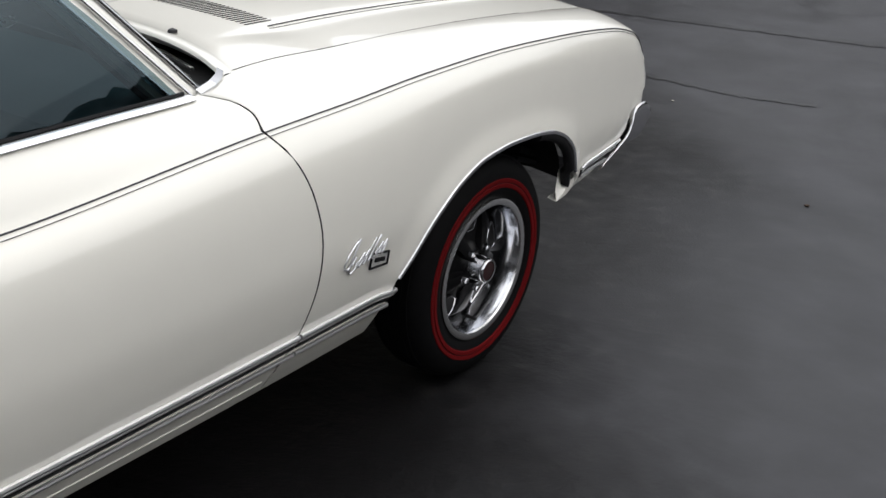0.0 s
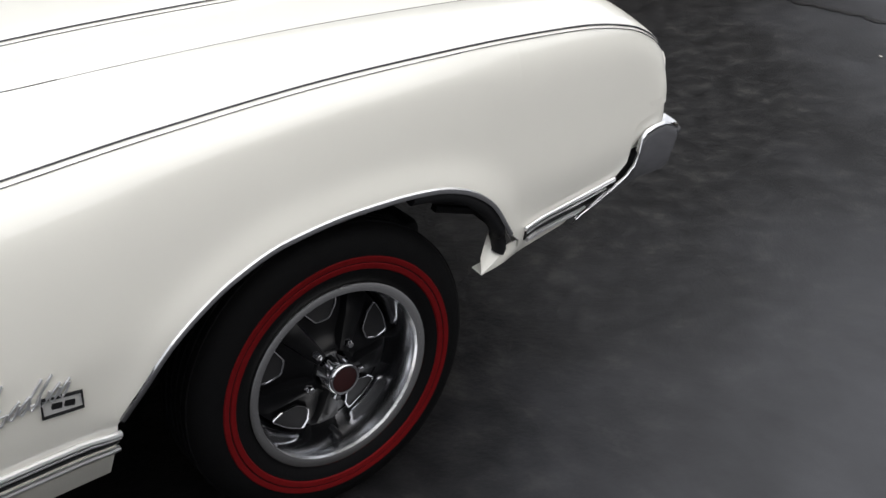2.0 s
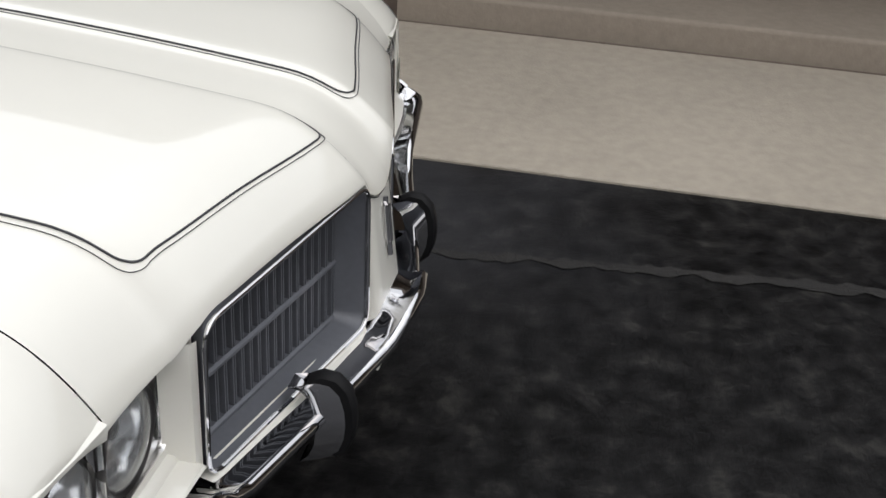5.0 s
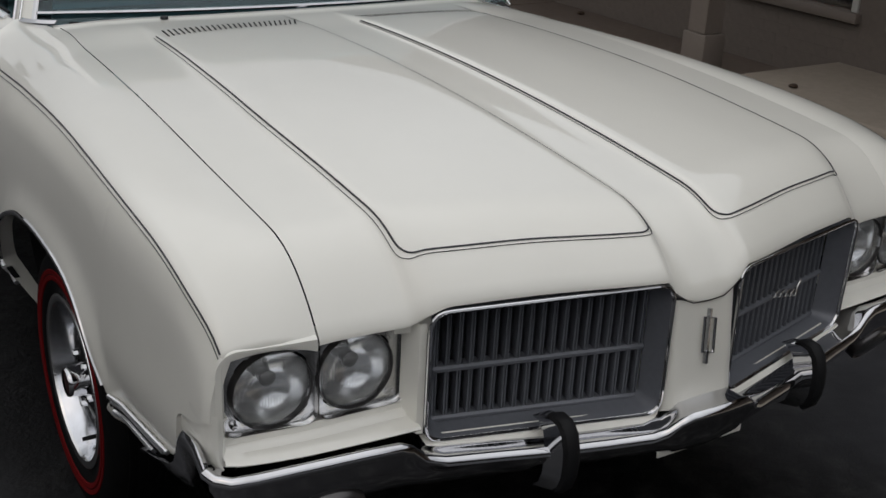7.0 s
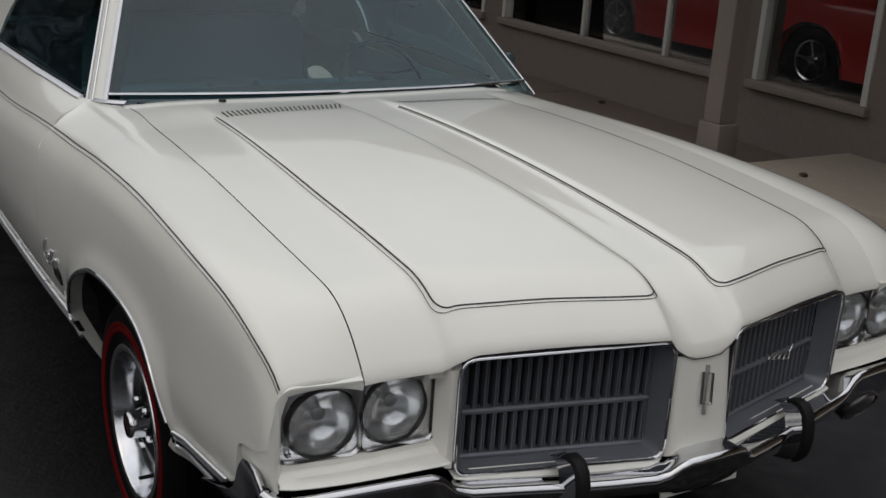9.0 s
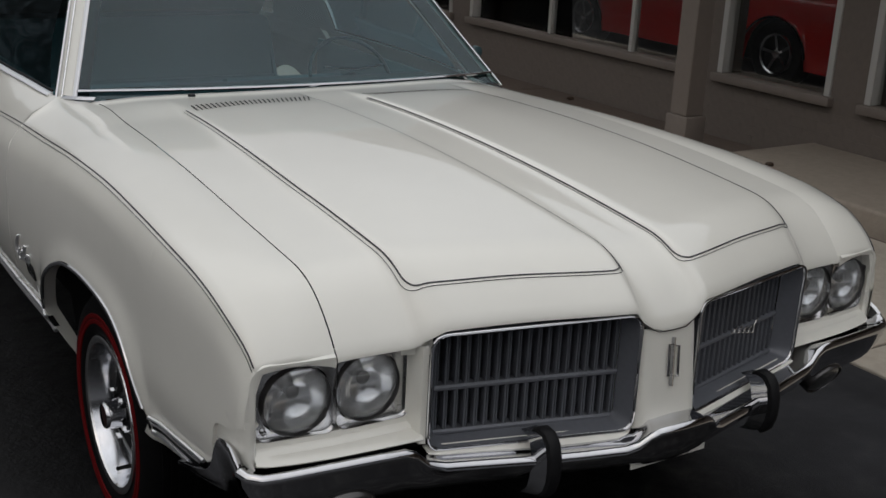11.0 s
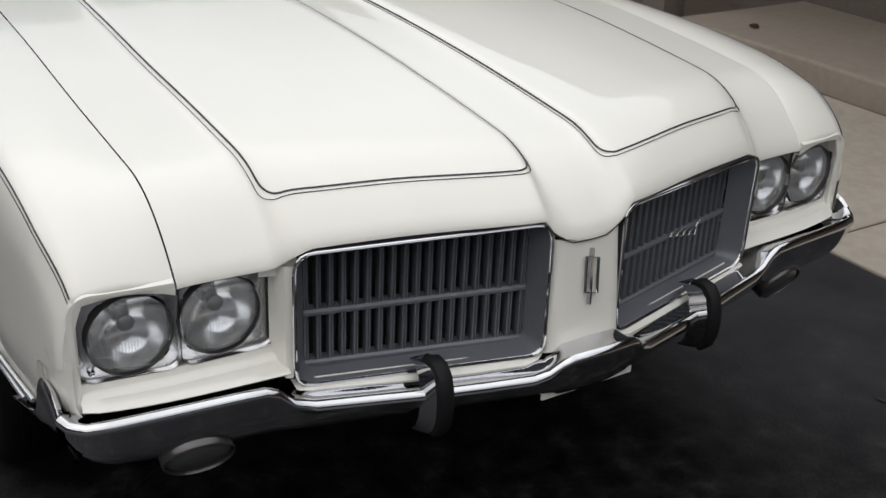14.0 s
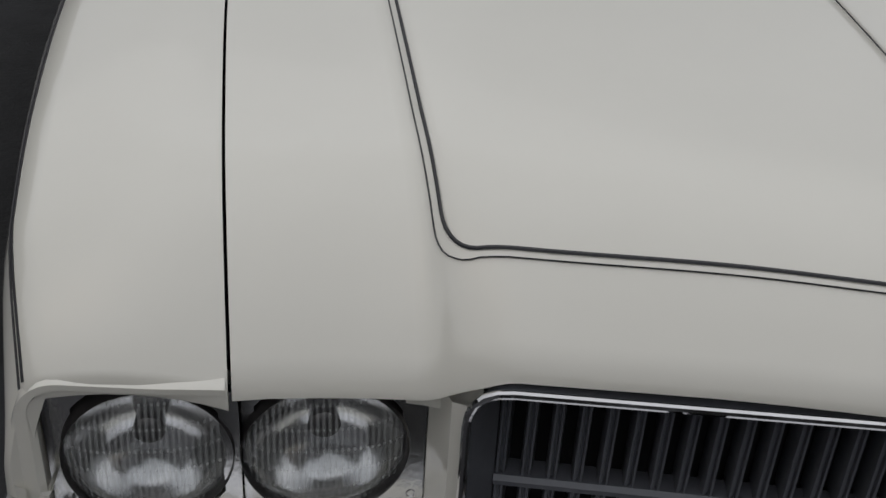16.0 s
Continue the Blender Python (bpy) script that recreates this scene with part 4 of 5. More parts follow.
def grille_side(mirror):
    fix = mirrored if mirror else (lambda b: b)
    edge = rounded(GRILLE, 0.035)
    inner = rounded([grille_point(0.05, 0.985, 0.05), grille_point(0.945, 0.985, 0.05), grille_point(0.945, 0.05, 0.05), grille_point(0.05, 0.035, 0.05)], 0.022)
    surround = part("grille", fix(sheet([edge, [a.lerp(b, 0.06) for a, b in zip(edge, inner)], inner], closed=True)), GRILLE_GREY, car, "dark argent slotted grille in a chrome frame")
    part("grille_frame", fix(sweep(edge, ring(0.0036, 8), up=(0, 1, 0), closed=True)), CHROME, surround)
    part("frame_bead", fix(sweep([a.lerp(b, 0.06) + Vector((0, 0.001, 0)) for a, b in zip(edge, inner)], ring(0.0026, 6), up=(0, 1, 0), closed=True)), BRUSHED, surround)
    back = [grille_point(0.0, 1.02, 0.088), grille_point(0.97, 1.02, 0.088), grille_point(0.97, 0.02, 0.088), grille_point(0.0, 0.02, 0.088)]
    part("backing", fix(loop_face(back, (0.003, -0.01, 0))), GRILLE_DARK, surround)
    n = 18
    for v0, v1 in ((0.05, 0.435), (0.465, 0.98)):
        for k in range(n + 1):
            u = 0.062 + 0.87 * k / n
            w = 0.0112
            du = w / 0.447 / 2
            pts = [grille_point(u - du, 0, 0.056), grille_point(u - du * 0.75, 0, 0.050), grille_point(u - du * 0.35, 0, 0.050), grille_point(u - du * 0.2, 0, 0.054), grille_point(u + du * 0.1, 0, 0.054), grille_point(u + du * 0.25, 0, 0.050), grille_point(u + du * 0.6, 0, 0.050), grille_point(u + du, 0, 0.072), grille_point(u + du, 0, 0.082), grille_point(u - du, 0, 0.082)]
            lift = Vector((0, 0, (v1 - v0) * 0.26))
            z0 = grille_point(u, v0, 0).z
            slat = loop_face([Vector((p.x, p.y, z0)) for p in pts], lift)
            part("slat", fix(slat), GRILLE_GREY, surround)
    for v, h in ((0.45, 0.006), (0.052, 0.006), (0.985, 0.005)):
        bar = sweep([grille_point(0.05, v, 0.052), grille_point(0.945, v, 0.052)], [(-0.02, -h), (0.002, -h), (0.006, -h * 0.4), (0.006, h * 0.4), (0.002, h), (-0.02, h)])
        part("crossbar", fix(bar), GRILLE_GREY, surround)
    if mirror:
        # a script-like ornament, as plain strokes
        for k in range(5):
            u, v = 0.30 + 0.05 * k, 0.38 + 0.022 * k
            tall = 0.13 if k == 0 else 0.05
            pts = [grille_point(u - 0.02, v + tall, 0.040), grille_point(u + 0.005, v + tall * 0.6, 0.040), grille_point(u + 0.008, v, 0.040), grille_point(u + 0.032, v + 0.010, 0.040), grille_point(u + 0.044, v + 0.045, 0.040)]
            part("stroke", fix(sweep(pts, ring(0.0017, 6), up=(0, 1, 0))), BRUSHED, surround)
    return surround


grille_side(False)
grille_side(True)


def nose_bm():
    rows = []
    for z in [0.565, 0.60, 0.64, 0.70, 0.76, 0.775, 0.79]:
        y = 1.072 - 0.13 * (z - 0.565)
        w = 0.077
        half = [(0.0, 0.0), (0.05, -0.001), (0.068, -0.004), (w, -0.012), (w + 0.004, -0.03), (w + 0.005, -0.11)]
        pts = [(-a, b) for a, b in half[:0:-1]] + half
        rows.append([Vector((a, y + b, z)) for a, b in pts])
    return sheet(rows)


nose = part("nose_panel", nose_bm(), PAINT, car, "ivory panel between the grilles")
part("hood_seam", sweep([(-0.082, 1.036, 0.796), (-0.062, 1.043, 0.792), (-0.038, 1.047, 0.7815), (0.0, 1.049, 0.781), (0.038, 1.047, 0.7815), (0.062, 1.043, 0.792), (0.082, 1.036, 0.796)], ring(0.0009, 6)), GAP, nose)
emblem = joined(
    sweep([(-0.004, 1.050, 0.764), (0.004, 1.0645, 0.660)], [(-0.004, -0.003), (0.004, -0.003), (0.002, 0.004), (-0.002, 0.004)], up=(0, 1, 0)),
    sweep([(-0.017, 1.054, 0.744), (0.011, 1.054, 0.752), (0.014, 1.062, 0.685), (-0.014, 1.062, 0.678)], ring(0.003, 6), up=(0, 1, 0), closed=True),
)
part("nose_ornament", emblem, CHROME, nose)

# bumper
BUMPER = [(0.0, 1.122, 0.598), (0.068, 1.115, 0.595), (0.088, 1.109, 0.586), (0.108, 1.098, 0.566), (0.135, 1.089, 0.557), (0.22, 1.068, 0.557), (0.32, 1.043, 0.559), (0.42, 1.017, 0.564), (0.515, 0.993, 0.568), (0.55, 0.984, 0.577), (0.574, 0.979, 0.599), (0.598, 0.977, 0.609), (0.65, 0.971, 0.609), (0.75, 0.958, 0.607), (0.84, 0.947, 0.606), (0.880, 0.938, 0.605), (0.902, 0.920, 0.606), (0.912, 0.897, 0.612)]


def bumper_path():
    return [(-x, y, z) for x, y, z in BUMPER[:0:-1]] + BUMPER


def bumper_bm():
    section = [(0.088, -0.028), (0.034, -0.0135), (0.015, -0.004), (0.008, 0.0), (0.004, 0.001), (0.0, -0.002), (-0.004, -0.007), (-0.005, -0.014), (-0.002, -0.022), (0.004, -0.045), (0.012, -0.068), (0.02, -0.088), (0.034, -0.106), (0.06, -0.115)]
    rows = []
    pts = [Vector(p) for p in bumper_path()]
    n = len(pts)
    for i, p in enumerate(pts):
        d = (pts[min(i + 1, n - 1)] - pts[max(i - 1, 0)])
        d.z = 0
        d.normalize()
        out = d.cross(Vector((0, 0, 1)))
        if out.y < -0.2 or (abs(out.y) <= 0.2 and out.x * p.x < 0):
            out = -out
        base = 0.49 + 0.028 * step(0.80, 0.925, abs(p.x))
        inner = 1 - step(0.50, 0.60, abs(p.x))
        flat = 0.95 - 1.10 * inner + 0.3 * step(0.85, 0.90, abs(p.x))
        rows.append([p - out * s + Vector((0, 0, u * flat - 0.004 * inner if k < 3 else u * (1.0 if u > -0.02 else (p.z - base) / 0.115))) for k, (s, u) in enumerate(section)])
    bm = sheet(rows)
    return bm


bumper = part("front_bumper", bumper_bm(), CHROME, car, "polished chrome front bumper with two rubber-faced guards", sharp=55)


def bumper_end():
    """The chrome wing that wraps round the fender behind the corner."""
    rows = []
    for y, zt, zb in ((0.899, 0.612, 0.512), (0.884, 0.623, 0.506), (0.86, 0.634, 0.500), (0.83, 0.634, 0.500), (0.802, 0.628, 0.498), (0.789, 0.614, 0.496), (0.779, 0.578, 0.494), (0.768, 0.556, 0.492), (0.745, 0.538, 0.488), (0.70, 0.519, 0.480), (0.64, 0.500, 0.470), (0.605, 0.489, 0.466), (0.594, 0.482, 0.465)):
        x = 0.909 + 0.004 * step(0.8, 0.60, y)
        k = min(1.0, (zt - zb) / 0.06)
        q = 1.0 if y > 0.78 else 0.25
        tuck = 0.75 - 0.25 * step(0.84, 0.90, y)
        rows.append([Vector((x - 0.007 * k, y, zt - 0.003)), Vector((x, y, zt + 0.002 * q)), Vector((x + 0.004, y, zt - 0.002 * k * q)), Vector((x + 0.006, y, zt - 0.007 * k * q)), Vector((x + 0.0065, y, zt - 0.014 * k * q)), Vector((x + 0.0062, y, zt - 0.018 * k * q)), Vector((x + 0.0055, y, zt - 0.023 * k * q)), Vector((x + 0.006 - 0.014 * k * tuck, y, (zt + zb) / 2)), Vector((x + 0.004 - 0.030 * k * tuck, y, zb + 0.014 * k)), Vector((x - 0.032 * k * tuck, y, zb + 0.007 * k)), Vector((x - 0.036 * k * tuck, y, zb)), Vector((x - 0.043 * k * tuck, y, zb))])
    return sheet(rows)


both("bumper_end", bumper_end, CHROME, bumper)


GUARD = [(1.006, 0.588), (1.020, 0.606), (1.036, 0.615), (1.055, 0.613), (1.070, 0.598), (1.078, 0.571), (1.080, 0.545), (1.078, 0.52), (1.070, 0.497), (1.055, 0.482)]


def guard_body():
    """An upright chrome guard, wider at its root."""
    rows = []
    for y, z in GUARD[2:]:
        k = 0.02 * max(0.0, 0.607 - z)
        rows.append([Vector((0.314 - 0.018, y - 0.05, z - 0.016)), Vector((0.314 - 0.015, y - 0.006, z - 0.004)), Vector((0.314 + 0.015, y - 0.006, z - 0.004)), Vector((0.314 + 0.020 + k, y - 0.05, z - 0.016))])
    return sheet(rows, closed=True)


def guard_rubber():
    rows = []
    for i, (y, z) in enumerate(GUARD):
        a, b = GUARD[max(i - 1, 0)], GUARD[min(i + 1, len(GUARD) - 1)]
        n = Vector((0, -(b[1] - a[1]), b[0] - a[0])).normalized()
        if n.y + n.z < 0:
            n = -n
        rows.append([Vector((0.314 + t * 0.0135, y, z)) + n * h for t, h in ((-1, -0.008), (-1, 0.005), (-0.6, 0.009), (0.6, 0.009), (1, 0.005), (1, -0.008))])
    bm = sheet(rows, closed=True)
    bm.verts.ensure_lookup_table()
    bm.faces.new(bm.verts[:6])
    bm.faces.new(bm.verts[-6:])
    return bm


both("bumper_guard", guard_body, CHROME, bumper, "chrome guard")
both("guard_pad", guard_rubber, BLACK, bumper, "black rubber pad")
part("licence_bracket", box(-0.115, 0.10, 1.066, 1.072, 0.486, 0.505, 0.002, 1), PAINT, bumper)


def tilted_lamp(side, profile):
    bm = lathe(profile, 32, "y")
    x = 0.703 if side > 0 else -0.672
    bmesh.ops.transform(bm, matrix=pose(x, 0.94, 0.482, -28, 0, -6 * side) @ Matrix.Diagonal((1.4, 1, 1.1, 1)), verts=bm.verts)
    return bm


for side in (1, -1):
    lamp = part("parking_lamp", tilted_lamp(side, [(0.004, 0.0), (0.002, 0.02), (-0.003, 0.034), (-0.012, 0.042)]), LAMP_GLASS, car, "clear oval parking lamp under the bumper")
    part("lamp_rim", tilted_lamp(side, [(-0.008, 0.0405), (-0.003, 0.0425), (-0.006, 0.0445), (-0.05, 0.046)]), RING_METAL, lamp)
part("lower_valance", sheet([[Vector((x, 0.93 - 0.25 * abs(x) ** 2 * 0.3, z)) for z in (0.55, 0.52, 0.49)] for x in [-0.76 + 0.038 * i for i in range(41)]]), UNDERBODY, car)


def under_grille():
    rows = []
    for i in range(17):
        u = 1.04 * i / 16
        p = grille_point(u, 0.0)
        q = Vector((p.x, p.y + 0.016, 0.548))
        rows.append([p + Vector((0, -0.02, 0.004)), p + Vector((0, 0.006, -0.004)), p + Vector((0, 0.010, -0.012)), q, q + Vector((0, -0.02, -0.04))])
    return sheet(rows)


both("grille_apron", under_grille, PAINT, car)


# ---- wheels ----
def wheel(y, side, turn=0.0):
    """Redline tyre on a deep polished rim with a dark five-spoke centre; the outer face looks to +x."""
    w = part("wheel", lathe([(-0.17, 0.20), (-0.175, 0.235), (-0.168, 0.285), (-0.145, 0.312), (-0.12, 0.318), (-0.03, 0.318), (-0.016, 0.312), (0.0, 0.296), (0.006, 0.275), (0.008, 0.255), (0.005, 0.228), (-0.002, 0.206), (-0.012, 0.200)], 96), TYRE, car, "wide black tyre with a double red sidewall line on a deep chrome rim", sharp=60)
    w.location = (side * 0.888, y, 0.318)
    for r0, r1 in ((0.2365, 0.2465), (0.2505, 0.2605)):
        rows = [(0.0055, r0 - 0.002), (0.0085, r0), (0.0095, (r0 + r1) / 2), (0.0095, r1), (0.0065, r1 + 0.002)]
        part("red_line", lathe(rows, 96), REDLINE, w)
    part("tread", joined(*[lathe([(x - 0.007, 0.3165), (x - 0.006, 0.3205), (x + 0.006, 0.3205), (x + 0.007, 0.3165)], 72) for x in (-0.035, -0.055, -0.075, -0.095, -0.115)]), TYRE, w)
    part("trim_ring", lathe([(-0.004, 0.206), (0.003, 0.204), (0.005, 0.199), (0.002, 0.186), (-0.004, 0.1835)], 96), BRUSHED, w, "grey polished trim ring")
    part("rim_barrel", lathe([(-0.004, 0.1835), (-0.012, 0.181), (-0.028, 0.174), (-0.055, 0.170), (-0.085, 0.165), (-0.092, 0.158), (-0.13, 0.150), (-0.16, 0.150)], 96), RIM_SILVER, w, "deep chrome rim barrel")
    part("centre_disc", lathe([(-0.105, 0.164), (-0.085, 0.160), (-0.072, 0.13), (-0.062, 0.10), (-0.055, 0.07), (-0.04, 0.052), (-0.03, 0.048), (-0.03, 0.0)], 60), STEEL_GREY, w)
    for k in range(5):
        a = 2 * math.pi * k / 5 + 0.942 + turn
        c, s = math.cos(a), math.sin(a)
        rows = []
        for r, hw, x in ((0.045, 0.016, -0.024), (0.075, 0.020, -0.036), (0.11, 0.024, -0.048), (0.145, 0.032, -0.064), (0.163, 0.036, -0.085)):
            row = []
            for t, dx in ((-1, -0.02), (-0.8, 0.0), (-0.3, 0.004), (0.3, 0.004), (0.8, 0.0), (1, -0.02)):
                row.append(Vector((x + dx, r * c - t * hw * s, r * s + t * hw * c)))
            rows.append(row)
        part("spoke", sheet(rows), STEEL_GREY, w)
        # a chrome-edged opening beside the spoke
        b = a + math.pi / 5
        c2, s2 = math.cos(b), math.sin(b)
        outline = []
        for r, t in ((0.152, -0.041), (0.158, 0.0), (0.152, 0.041), (0.126, 0.036), (0.101, 0.015), (0.101, -0.015), (0.126, -0.036)):
            outline.append(Vector((-0.062 + 0.25 * (0.12 - r), r * c2 - t * s2, r * s2 + t * c2)))
        path = rounded(outline, 0.006, 3)
        part("opening_edge", sweep(path, ring(0.0022, 6), up=(1, 0, 0), closed=True), CHROME, w)
        part("opening", loop_face([p + Vector((-0.002, 0, 0)) for p in path], (-0.004, 0, 0)), GRILLE_DARK, w)
        b = a
        part("lug_nut", lathe([(-0.05, 0.009), (-0.018, 0.009), (-0.014, 0.006), (-0.013, 0.0)], 6, "x", (0, 0.062 * math.cos(b), 0.062 * math.sin(b))), CHROME, w)
    part("hub", lathe([(-0.05, 0.046), (-0.03, 0.041), (-0.01, 0.037), (0.006, 0.0355), (0.013, 0.0345), (0.016, 0.032), (0.015, 0.028)], 40), CHROME, w, "chrome centre cap with a dark red face")
    part("hub_face", lathe([(0.0125, 0.029), (0.014, 0.02), (0.0145, 0.0)], 40), EMBLEM_RED, w)
    part("valve", lathe([(-0.012, 0.0), (-0.012, 0.005), (-0.05, 0.006)], 10, "x", (0, 0.0, -0.158)), BLACK, w)
    if side < 0:
        w.rotation_euler = (0, 0, math.pi)
    return w


for y in (0.0, -2.845):
    for side in (1, -1):
        wheel(y, side)

# ---- badges: plain strokes ----
for fix in (lambda b: b, mirrored):
    badge = part("badge_bar", fix(sweep([Vector((side_x(a, b) + 0.003, a, b)) for a, b in ((-0.664, 0.566), (-0.61, 0.562), (-0.555, 0.566))], ring(0.0012, 6), up=(1, 0, 0))), BADGE, car, "chrome script-like badge of plain strokes")
    SWIRLS = [
        [(-0.640, 0.618), (-0.652, 0.610), (-0.672, 0.590), (-0.682, 0.572), (-0.680, 0.560), (-0.668, 0.556), (-0.652, 0.566), (-0.642, 0.580)],
        [(-0.632, 0.622), (-0.645, 0.600), (-0.658, 0.572), (-0.664, 0.548), (-0.655, 0.541), (-0.642, 0.550), (-0.634, 0.566)],
    ]
    for k in range(6):
        y, z, tall = -0.632 + 0.0165 * k, 0.552 + 0.0016 * k, 0.052 if k in (2, 3) else 0.03
        SWIRLS.append([(y + 0.012 + tall * 0.28, z + tall), (y + 0.004, z + tall * 0.45), (y - 0.001, z + 0.004), (y + 0.003, z - 0.002), (y + 0.012, z + 0.008), (y + 0.019, z + 0.022)])
    for pts in SWIRLS:
        part("stroke", fix(sweep([Vector((side_x(a, b) + 0.004, a, b)) for a, b in pts], ring(0.0025, 6), up=(1, 0, 0))), BADGE, badge)
PLATE = mat("pale_badge_enamel", (0.55, 0.55, 0.54), 0.35)
plate = [(-0.580, 0.566), (-0.514, 0.553), (-0.514, 0.520), (-0.580, 0.527)]
both("badge_frame", lambda: sweep([Vector((side_x(a, b) + 0.003, a, b)) for a, b in plate], ring(0.0032, 6), up=(1, 0, 0), closed=True), BLACK, car, "black framed badge plate")
both("badge_plate", lambda: loop_face([Vector((side_x(a, b) - 0.002, a, b)) for a, b in plate], (0.0035, 0, 0)), PLATE, car, "pale badge plate")
both("badge_bars", lambda: joined(*[sweep([Vector((side_x(a, b) + 0.003, a, b)) for a, b in ((y, z), (y + 0.016, z - 0.012 * 0.3))], [(-0.002, -0.005), (0.002, -0.005), (0.002, 0.005), (-0.002, 0.005)]) for y, z in ((-0.564, 0.545), (-0.543, 0.541))]), BLACK, car)

# ---- cabin ----
PILLAR = {1: ((0.695, -0.889, 0.963), (0.575, -1.128, 1.225)), -1: ((-0.818, -0.82, 0.960), (-0.669, -1.04, 1.218))}


def pillar_point(side, z, back=0.0):
    """A place on the windshield's edge at a height z, or behind it on the outer edge of the pillar."""
    a, b = (Vector(p) for p in PILLAR[side])
    p = a.lerp(b, (z - a.z) / (b.z - a.z))
    return p + Vector((side * 0.034, -0.078, -0.008)) * back


PILLAR_Z = [0.93 + 0.05 * i for i in range(9)]
for side in (1, -1):
    rows = [[pillar_point(side, z, b) + Vector((side * dx, dy, dz)) for b, dx, dy, dz in ((0.0, 0, -0.012, -0.012), (0.0, 0, 0, 0), (0.5, side * 0 + 0.008, 0.010, 0.006), (1.0, 0, 0, 0), (1.0, -0.02, -0.012, -0.01), (0.4, -0.05, -0.045, -0.02))] for z in PILLAR_Z]
    pillar = part("windshield_pillar", sheet(rows, closed=True), PAINT, car)
    part("pillar_trim", sweep([pillar_point(side, z, 0.06) + Vector((side * 0.002, 0.006, 0.005)) for z in PILLAR_Z], ring(0.0085, 8, 0.6), up=(0.6 * side, 0.5, 0.6)), CHROME, pillar)
    part("drip_rail", sweep([pillar_point(side, z, 0.62) + Vector((side * 0.010, 0.006, 0.006)) for z in PILLAR_Z], ring(0.0045, 8), up=(0.6 * side, 0.5, 0.6)), BRUSHED, pillar)
    part("window_trim", sweep([pillar_point(side, z, 1.05) + Vector((side * 0.003, 0, 0)) for z in PILLAR_Z], ring(0.007, 8), up=(0.6 * side, 0.5, 0.6)), CHROME, pillar)
    part("pillar_cover", sheet([[pillar_point(side, z, 0.0) + Vector((-side * 0.004, -0.02, -0.004)), pillar_point(side, z, 0.0) + Vector((-side * 0.055, -0.05, -0.004)), pillar_point(side, z, 0.0) + Vector((-side * 0.03, -0.11, -0.01))] for z in PILLAR_Z]), BLACK, pillar)


def windshield_bm():
    rows = []
    for i in range(9):
        z = 0.94 + 0.385 * i / 8
        a, b = pillar_point(-1, z), pillar_point(1, z)
        row = []
        for k in range(25):
            s = k / 24
            p = a.lerp(b, s)
            p.y += 0.075 * (1 - (2 * s - 1) ** 2)
            row.append(p)
        rows.append(row)
    return sheet(rows)


glass = part("windshield", windshield_bm(), WINDSHIELD, car, "tinted teal windshield glass")
glass.visible_shadow = False


def base_line(s, z, dy=0.0):
    a, b = pillar_point(-1, z), pillar_point(1, z)
    p = a.lerp(b, s)
    p.y += 0.075 * (1 - (2 * s - 1) ** 2) + dy
    return p


part("windshield_base_trim", sweep([base_line(k / 24, 0.978, 0.010) for k in range(25)], ring(0.0085, 8, 0.8)), CHROME, car)
part("cowl", sheet([[base_line(k / 24, 0.958, 0.17) + Vector((0, 0, -0.03)), base_line(k / 24, 0.958, 0.10) + Vector((0, 0, -0.034)), base_line(k / 24, 0.958, 0.0) + Vector((0, 0, -0.012))] for k in range(25)]), UNDERBODY, car)
both("cowl_corner_trim", lambda: sweep([(0.668, -0.782, 0.974), (0.694, -0.812, 0.971), (0.716, -0.852, 0.967), (0.732, -0.905, 0.962)], [(0.006, 0.003), (-0.008, -0.004), (-0.008, -0.008), (0.006, -0.001)]), CHROME, car)
for x in (0.0, -0.62):
    wiper = part("wiper", sweep([(x + 0.324, -0.700, 0.950), (x + 0.42, -0.722, 0.953), (x + 0.584, -0.780, 0.956)], [(-0.004, -0.003), (0.004, -0.003), (0.004, 0.003), (-0.004, 0.003)]), CHROME, car, "thin chrome wiper arm")
    part("blade", sweep([(x + 0.30, -0.745, 0.952), (x + 0.45, -0.775, 0.955), (x + 0.62, -0.83, 0.958)], ring(0.004, 6)), BLACK, wiper)
part("washer_nozzle", lathe([(0.0, 0.012), (0.006, 0.01), (0.010, 0.0)], 12, "z", (0.405, -0.672, 0.987)), BRACKET, car)


def roof_bm():
    rows = []
    for i in range(13):
        t = i / 12
        y = -1.115 - 1.125 * t
        h = 1.325 + 0.035 * math.sin(math.pi * min(1, 0.15 + 0.8 * t))
        row = []
        for k in range(17):
            s = -1 + 2 * k / 16
            row.append(Vector(((0.58 + 0.04 * t) * s - 0.04, y - 0.075 * s * s * (1 - t), h - 0.04 * s**4 - 0.012 * s * s)))
        rows.append(row)
    for dy, dz in ((-0.35, -0.14), (-0.62, -0.30), (-0.72, -0.36)):
        rows.append([p + Vector((p.x * 0.12 * -dz / 0.2, dy, dz)) for p in rows[12]])
    return thick(sheet(rows), 0.02)


part("roof", roof_bm(), PAINT, car)
part("trunk_lid", sheet([[Vector((BELT_X(y) * s, y, BELT_Z(y) - 0.012 + 0.02 * (1 - s * s) - 0.05 * step(-3.6, -4.06, y))) for s in [-1 + k / 8 for k in range(17)]] for y in [-2.93 - 0.0747 * i for i in range(16)]]), PAINT, car)
part("tail_panel", sheet([[Vector((side_x(-4.05, max(0.3, min(z, 0.83))) * s, -4.055 + 0.03 * s * s, z)) for s in [-1 + k / 8 for k in range(17)]] for z in (0.30, 0.42, 0.55, 0.68, 0.80, 0.905)]), PAINT, car)
